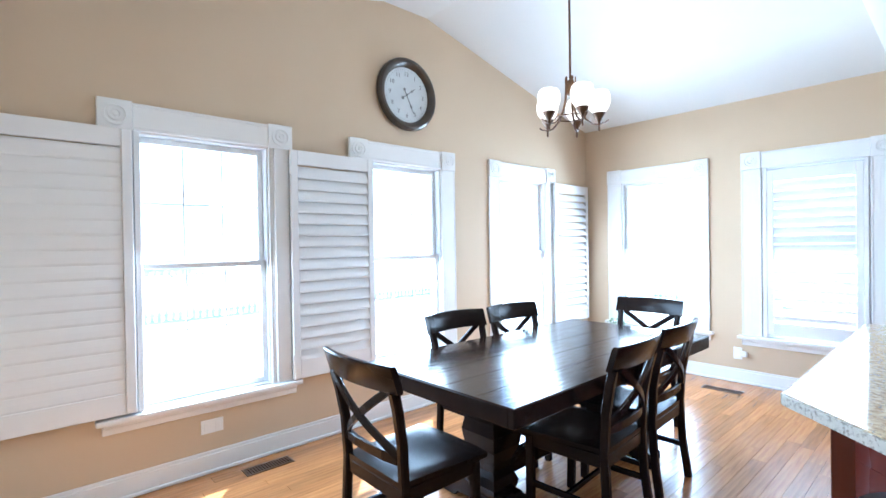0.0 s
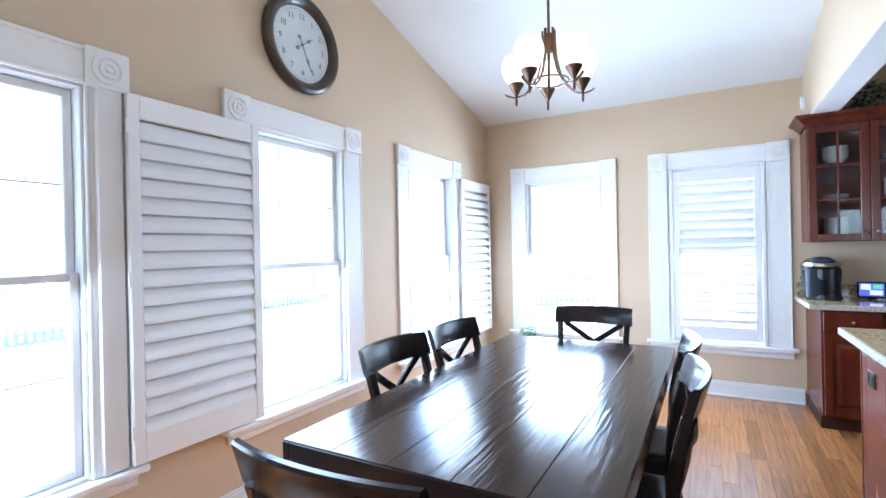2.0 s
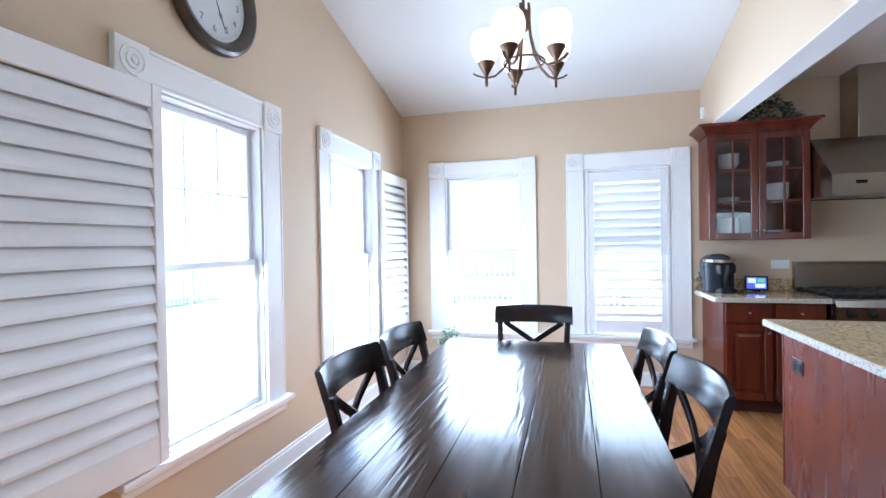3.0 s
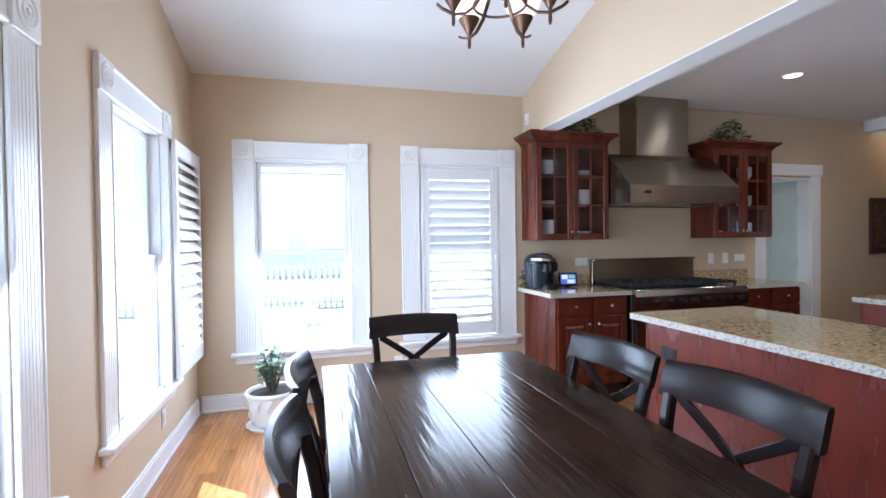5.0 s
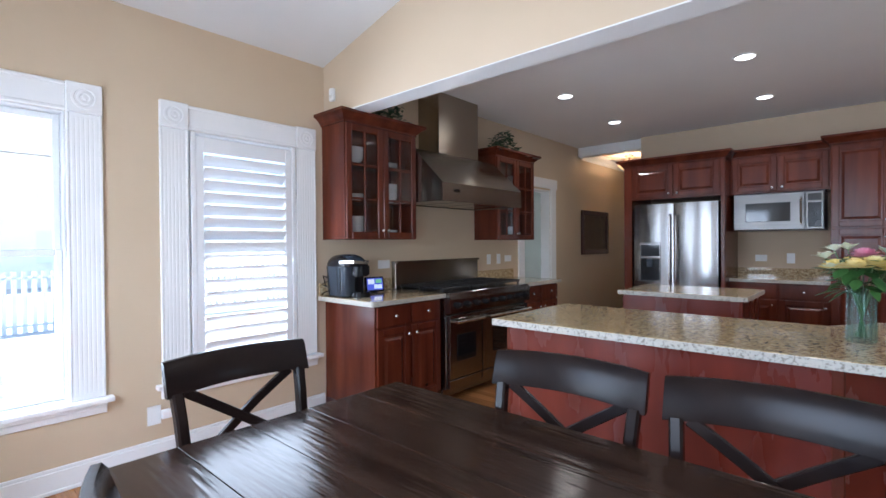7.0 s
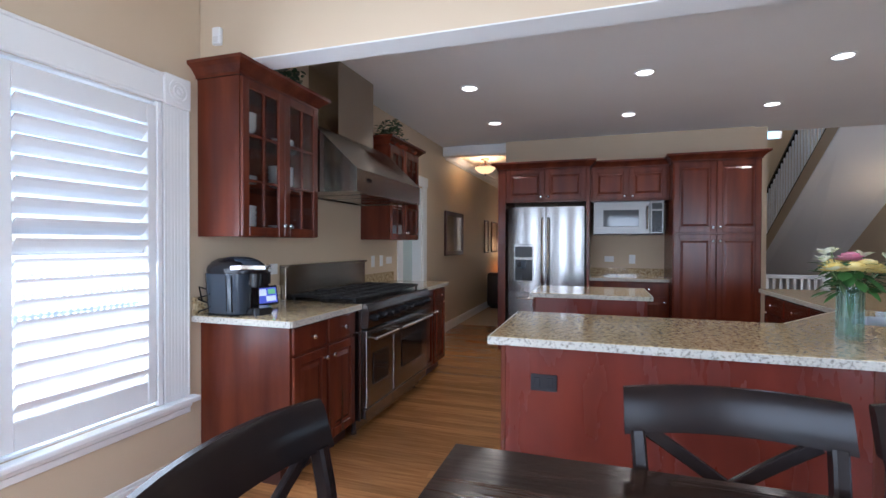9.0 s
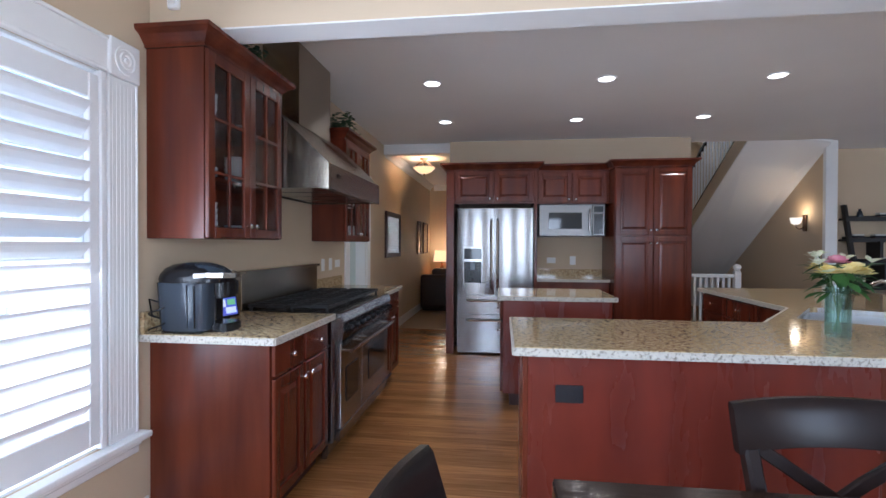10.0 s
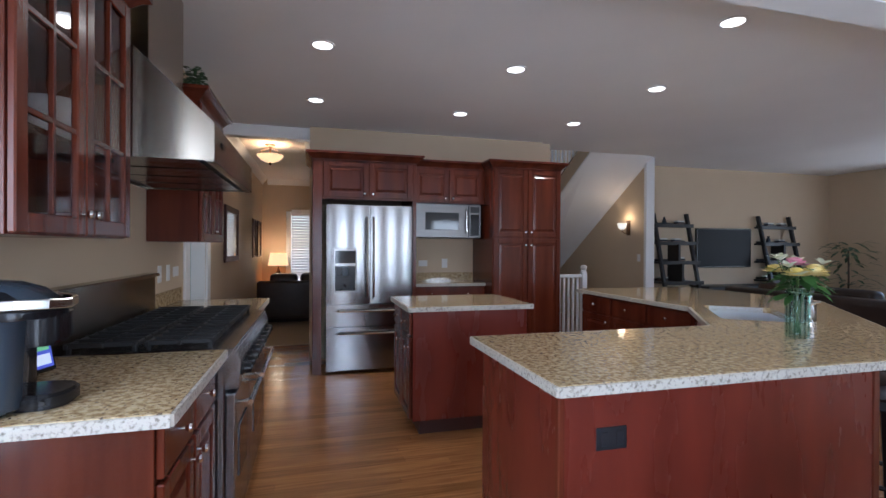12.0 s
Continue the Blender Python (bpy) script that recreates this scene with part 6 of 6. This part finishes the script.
def picture(y0, y1, z0, z1, fw, label, mat_w=0.0):
    p = thing("framed_picture", label, "picture", (XE, (y0 + y1) / 2, z0), "pictures in the hall")
    bm = bmesh.new()
    for a, b in (((-y1, z0), (-y1 + fw, z1)), ((-y0 - fw, z0), (-y0, z1)), ((-y1 + fw, z1 - fw), (-y0 - fw, z1)), ((-y1 + fw, z0), (-y0 - fw, z0 + fw))):
        bx(bm, (*a, 0.002), (*b, 0.03), 0.006, east)
    part("frame", bm, CHERRYD, p, "dark wooden frame")
    part("print", box((-y1 + fw, z0 + fw, 0.004), (-y0 - fw, z1 - fw, 0.012), 0, east), PAPER, p, "dark print")
    part("glazing", box((-y1 + fw, z0 + fw, 0.014), (-y0 - fw, z1 - fw, 0.016), 0, east), CABGLASS, p)


picture(-4.08, -3.10, 1.14, 1.82, 0.07, "dark framed print behind shiny glass on the hall wall")
picture(-6.05, -5.70, 1.14, 1.80, 0.03, "narrow black-framed print on the hall wall")
picture(-6.95, -6.35, 1.14, 1.80, 0.03, "black-framed print on the hall wall")
wf = tagged(new("window_6"), "white window with closed slatted blind in the sitting room", "window", "", "structure")
for a, b in (((5.20, -7.352, 0.55), (5.30, -7.33, 2.05)), ((5.80, -7.352, 0.55), (5.90, -7.33, 2.05)), ((5.30, -7.352, 1.99), (5.80, -7.33, 2.09)), ((5.30, -7.352, 0.55), (5.80, -7.33, 0.63))):
    part("casing", box(a, b, 0.004), TRIM, wf)
for k in range(24):
    z = 0.66 + k * 0.056
    part("slat", box((5.305, -7.388, z), (5.795, -7.382, z + 0.046), 0.002), SHUT, wf)

sf = thing("sofa", "dark brown leather sofa with its back to the hall", "sofa", (5.6, -6.0, 0))
part("back", box((4.75, -5.86, 0.10), (6.28, -5.62, 0.74), 0.06, None, 3), SOFA, sf, "", True)
part("seat_base", box((4.75, -6.55, 0.004), (6.28, -5.87, 0.42), 0.04, None, 2), SOFA, sf, "", True)
for x in (4.55, 6.05):
    part("arm", box((x + 0.01, -6.56, 0.06), (x + 0.24, -5.70, 0.60), 0.06, None, 3), SOFA, sf, "", True)
for x in (5.35, 5.85):
    part("cushion", box((x - 0.23, -5.98, 0.43), (x + 0.23, -5.75, 0.86), 0.08, None, 3), SOFA, sf, "plump back cushion", True)
sb = thing("side_table", "dark wooden side table beside the sofa", "table", (6.02, -6.95, 0))
part("top", box((5.77, -7.2, 0.58), (6.27, -6.7, 0.62), 0.006), DARKW, sb)
for x in (5.81, 6.23):
    for y in (-7.16, -6.74):
        part("leg", box((x - 0.02, y - 0.02, 0), (x + 0.02, y + 0.02, 0.58), 0.003), DARKW, sb)
tl = thing("table_lamp", "lit table lamp with a cream drum shade", "lamp", (6.02, -6.95, 0.62))
bm = bmesh.new()
lathe(bm, [(0.08, 0.621), (0.08, 0.64), (0.03, 0.66), (0.05, 0.72), (0.055, 0.80), (0.02, 0.88), (0.012, 0.97)], (6.02, -6.95, 0), 18)
part("base", bm, BRONZE, tl, "", True)
bm = bmesh.new()
lathe(bm, [(0.19, 0.96), (0.155, 1.20), (0.15, 1.20), (0.185, 0.96)], (6.02, -6.95, 0), 28)
part("shade", bm, AMBER, tl, "glowing cream shade", True)
bulb("lamp_bulb", (6.02, -6.95, 1.28), 2.0, tl)

tv = thing("television", "black flat television on the living room wall", "television", (-1.67, -3.97, 1.0))
part("bezel", box((-2.27, -3.995, 1.00), (-1.08, -3.94, 1.69), 0.008), BLACKP, tv)
part("screen", box((-2.25, -3.941, 1.02), (-1.10, -3.938, 1.67)), SCREEN, tv, "dark glossy screen")
cs = thing("media_console", "long black media console under the television", "console", (-1.9, -3.8, 0))
part("body", box((-2.9, -3.99, 0.08), (-0.96, -3.55, 0.70), 0.006), DARKW, cs)
for k in range(4):
    part("door", box((-2.89 + k * 0.48, -3.549, 0.12), (-2.44 + k * 0.48, -3.53, 0.66), 0.006), DARKW, cs)


def ladder_shelf(x0, x1):
    s = thing("ladder_shelf", "black leaning ladder shelf with small ornaments against the wall", "shelf", ((x0 + x1) / 2, -3.8, 0), "ladder shelves")
    for x in (x0, x1):
        part("rail", beam(bmesh.new(), [(x, -3.50, 0.0), (x, -3.955, 1.92)], 0.06, 0.065), DARKW, s)
    for k, z in enumerate((0.35, 0.75, 1.08, 1.40, 1.70)):
        y = -3.50 - 0.465 * z / 1.92
        part("shelf", box((x0 - 0.05, -3.985, z), (x1 + 0.05, y + 0.06, z + 0.03), 0.003), DARKW, s)
        part("front_lip", box((x0 - 0.05, y + 0.061, z - 0.015), (x1 + 0.05, y + 0.078, z + 0.045), 0.003), DARKW, s)
        if k in (1, 2):
            part("divider", box(((x0 + x1) / 2 - 0.02, -3.98, z + 0.03), ((x0 + x1) / 2 + 0.02, y + 0.04, z + (0.33, 0.32)[k - 1])), DARKW, s)
        part("back_lip", box((x0, -3.985, z + 0.03), (x1, -3.97, z + 0.07)), DARKW, s)


ladder_shelf(-0.86, -0.19)
ladder_shelf(-3.14, -2.43)
rg3 = random.Random(4)
for x0 in (-0.80, -3.08):
    for z in (0.781, 1.111, 1.431, 1.731):
        for k in range(2):
            x = x0 + 0.18 + 0.3 * k + rg3.uniform(-0.05, 0.05)
            if rg3.random() < 0.5:
                o = thing("book_pile", "small pile of books lying on the ladder shelf", "books", (x, -3.88, z), "shelf ornaments")
                for q in range(3):
                    part("book", box((x - 0.07, -3.93, z + q * 0.025), (x + 0.07, -3.84, z + q * 0.025 + 0.023), 0.002), (PAPER, RUBBER, CERAM)[q], o)
            else:
                o = thing("ornament", "small pale ornament standing on the ladder shelf", "ornament", (x, -3.88, z), "shelf ornaments")
                bm = bmesh.new()
                lathe(bm, [(0.03, z), (0.04, z + 0.03), (0.03, z + 0.08), (0.015, z + 0.11), (0.02, z + 0.13)], (x, -3.88, 0), 12)
                part("body", bm, RUBBER if k else CERAM, o, "", True)

ls_ = thing("sofa", "black leather sofa in the living area", "sofa", (-0.9, -1.6, 0))
part("back", box((-0.55, -2.6, 0.1), (-0.25, -0.5, 0.80), 0.08, None, 3), SOFA, ls_, "", True)
part("seat_base", box((-1.25, -2.6, 0.0), (-0.55, -0.5, 0.42), 0.05, None, 2), SOFA, ls_, "", True)
for y in (-2.62, -0.72):
    part("arm", box((-1.25, y, 0.06), (-0.3, y + 0.24, 0.62), 0.07, None, 3), SOFA, ls_, "", True)
for y in (-1.95, -1.2):
    part("cushion", box((-0.72, y - 0.33, 0.42), (-0.48, y + 0.33, 0.88), 0.09, None, 3), SOFA, ls_, "", True)
fp = thing("floor_plant", "leafy dark plant standing in the corner of the living area", "plant", (-3.7, -3.3, 0))
bm = bmesh.new()
lathe(bm, [(0.13, 0.0), (0.17, 0.28), (0.15, 0.28), (0.02, 0.26)], (-3.7, -3.3, 0), 18)
part("pot", bm, BRONZE, fp)
bm = bmesh.new()
for k in range(120):
    a = rg3.uniform(0, 6.28)
    r = rg3.uniform(0.02, 0.3)
    leaf(bm, (-3.7 + r * math.cos(a), -3.3 + r * math.sin(a), rg3.uniform(0.5, 1.45)), (math.cos(a), math.sin(a), rg3.uniform(-0.2, 0.7)), 0.2, 0.06, 0.4)
part("foliage", bm, IVY, fp)
part("trunk", tube(bmesh.new(), [(-3.7, -3.3, 0.26), (-3.68, -3.28, 0.8), (-3.7, -3.3, 1.3)], 0.015, 6), BARK, fp)

# bar stool at the angled side of the counter
bs_ = thing("bar_stool", "dark wooden swivel bar stool with round leather seat", "stool", (2.72, 1.20, 0))
bm = bmesh.new()
lathe(bm, [(0.17, 0.64), (0.185, 0.655), (0.185, 0.69), (0.17, 0.715), (0.10, 0.728), (0.01, 0.73)], (2.72, 1.20, 0), 28)
part("seat", bm, SOFA, bs_, "round brown leather seat", True)
bm = bmesh.new()
lathe(bm, [(0.15, 0.59), (0.16, 0.60), (0.16, 0.64), (0.05, 0.641)], (2.72, 1.20, 0), 24)
part("seat_ring", bm, DARKW, bs_, "", True)
for k in range(4):
    a = radians(45 + 90 * k)
    part("leg", beam(bmesh.new(), [(2.72 + 0.11 * math.cos(a), 1.20 + 0.11 * math.sin(a), 0.60), (2.72 + 0.17 * math.cos(a), 1.20 + 0.17 * math.sin(a), 0.25), (2.72 + 0.20 * math.cos(a), 1.20 + 0.20 * math.sin(a), 0.0)], 0.034, 0.034), DARKW, bs_)
bm = bmesh.new()
tube(bm, [(2.72 + 0.172 * math.cos(a * math.pi / 10), 1.20 + 0.172 * math.sin(a * math.pi / 10), 0.25) for a in range(21)], 0.012, 6)
part("foot_ring", bm, DARKW, bs_)

# ---- outdoors ----
struct("ground", box((-400, -400, -0.75), (400, 400, -0.45)), PALEGROUND, "ground in a pale colour standing in for outdoor glare", "ground")
struct("patio", box((-2, 4.55, -0.449), (12.5, 10.5, -0.36)), DECK, "pale paved patio", "pavement")
struct("patio_east", box((6.56, -3, -0.449), (12.5, 4.549, -0.36)), DECK, "pale paved patio", "pavement")


def fence(x0, y0, x1, y1, h=1.25):
    f = thing("garden_fence", "white slatted garden fence beyond the patio", "fence", (x0, y0, -0.45), "garden fences")
    d = Vector((x1 - x0, y1 - y0, 0))
    n_ = int(d.length / 0.16)
    shared = None
    for k in range(n_ + 1):
        p = Vector((x0, y0, -0.45)) + d * k / n_
        if shared is None:
            shared = part("slat", box((-0.04, -0.04, 0), (0.04, 0.04, h)), VINYL, f)
            ob = shared
        else:
            ob = new("slat", shared.data)
            ob.parent = f
            ob.matrix_parent_inverse = f.matrix_basis.inverted()
        ob.matrix_basis = Matrix.Translation(p)
    for z in (0.15, h - 0.12):
        part("rail", beam(bmesh.new(), [(x0, y0, -0.45 + z), (x1, y1, -0.45 + z)], 0.05, 0.08, (0, 0, 1)), VINYL, f)


fence(16, -6, 16, 14)
fence(-6, 15, 16, 15)
# Furniture in pale siding colour, so glare seems to wash it out.
gt = thing("patio_table", "pale patio table on the paving", "table", (9.3, 3.9, -0.36))
bm = bmesh.new()
lathe(bm, [(0.55, 0.33), (0.56, 0.35), (0.55, 0.37), (0.01, 0.375)], (9.3, 3.9, 0), 28)
part("top", bm, SIDING, gt)
part("post", tube(bmesh.new(), [(9.3, 3.9, -0.36), (9.3, 3.9, 0.335)], 0.04, 10), SIDING, gt)
for x, y in ((8.7, 4.5), (9.9, 3.3), (8.6, 3.2)):
    pc = thing("patio_chair", "pale patio chair beside the patio table", "chair", (x, y, -0.36), "patio chairs")
    part("seat", box((x - 0.24, y - 0.24, 0.05), (x + 0.24, y + 0.24, 0.09), 0.01), SIDING, pc)
    part("backrest", box((x - 0.24, y + 0.20, 0.09), (x + 0.24, y + 0.24, 0.55), 0.01), SIDING, pc)
    for sx in (-0.22, 0.22):
        for sy in (-0.22, 0.22):
            part("leg", box((x + sx - 0.015, y + sy - 0.015, -0.36), (x + sx + 0.015, y + sy + 0.015, 0.05)), SIDING, pc)


def house(x, y, wx, wy, h, axis):
    o = thing("neighbour_house", "pale sided neighbouring house with grey shingle roof", "house", (x, y, -0.45), "neighbouring houses")
    part("wall", box((x - wx / 2, y - wy / 2, -0.46), (x + wx / 2, y + wy / 2, h)), SIDING, o)
    for k in range(18):
        z = -0.4 + k * 0.31
        if axis == "y":
            part("siding_board", box((x - wx / 2 - 0.04, y - wy / 2, z), (x - wx / 2 - 0.002, y + wy / 2, z + 0.05)), SIDING, o)
        else:
            part("siding_board", box((x - wx / 2, y - wy / 2 - 0.04, z), (x + wx / 2, y - wy / 2 - 0.002, z + 0.05)), SIDING, o)
    bm = bmesh.new()
    if axis == "y":
        prism(bm, [(x - wx / 2 - 0.4, h), (x + wx / 2 + 0.4, h), (x, h + 2.4)], y - wy / 2 - 0.4, y + wy / 2 + 0.4, "y")
    else:
        prism(bm, [(y - wy / 2 - 0.4, h), (y + wy / 2 + 0.4, h), (y, h + 2.4)], x - wx / 2 - 0.4, x + wx / 2 + 0.4, "x")
    part("roof", bm, ROOF, o)
    # White window panels carry the glare that would wash out their dark glass.
    for k in range(4):
        for z in (0.6, 3.2):
            if axis == "y":
                c = y - wy / 2 + wy * (k + 0.5) / 4
                part("window", box((x - wx / 2 - 0.05, c - 0.45, z), (x - wx / 2 + 0.02, c + 0.45, z + 1.4)), VINYL, o)
            else:
                c = x - wx / 2 + wx * (k + 0.5) / 4
                part("window", box((c - 0.45, y - wy / 2 - 0.05, z), (c + 0.45, y - wy / 2 + 0.02, z + 1.4)), VINYL, o)


house(34, 2, 9, 18, 5.2, "y")
house(3, 44, 18, 9, 5.2, "x")

# ---- oak boards ----
def boards(name_near, y0, y1, x0, x1, parent, seed, singles):
    rg = random.Random(seed)
    wd = 0.0825
    meshes = {}
    joined = bmesh.new()
    rows = int(round((y1 - y0) / wd))
    for r in range(rows):
        a = y0 + r * wd
        x = x0 - rg.uniform(0, 0.9)
        while x < x1:
            ln_ = rg.choice((0.75, 0.95, 1.2, 1.45, 1.7))
            s, e = max(x, x0), min(x + ln_, x1)
            x += ln_
            if e - s < 0.03:
                continue
            if singles:
                key = round(e - s, 2)
                if key not in meshes:
                    bm = box((-(e - s) / 2 + 0.0006, -wd / 2 + 0.0004, -0.018), ((e - s) / 2 - 0.0006, wd / 2 - 0.0004, 0), 0.0006)
                    ob = part(name_near, bm, OAK, parent)
                    meshes[key] = ob.data
                else:
                    ob = new(name_near, meshes[key])
                    ob.parent = parent
                    ob.matrix_parent_inverse = parent.matrix_basis.inverted()
                ob.matrix_basis = Matrix.Translation(((s + e) / 2, a + wd / 2, rg.uniform(-0.0004, 0.0)))
            else:
                bx(joined, (s + 0.0006, a + 0.0004, -0.018), (e - 0.0006, a + wd - 0.0004, 0))
    if not singles:
        return tagged(part("floor_boards", joined, OAKI, parent), "narrow honey oak floor boards", "", "", "stuff")
    joined.free()


fo = tagged(new("floor"), "glossy honey oak strip floor", "floor", "", "structure")
boards("floor_board", 1.36, 4.33, 0.80, 6.36, fo, 3, True)
boards("floor_board", -3.837, 1.36, 2.4, 6.36, fo, 4, False)
boards("floor_board", -4.0, 1.28, -4.2, 2.4, fo, 5, False)
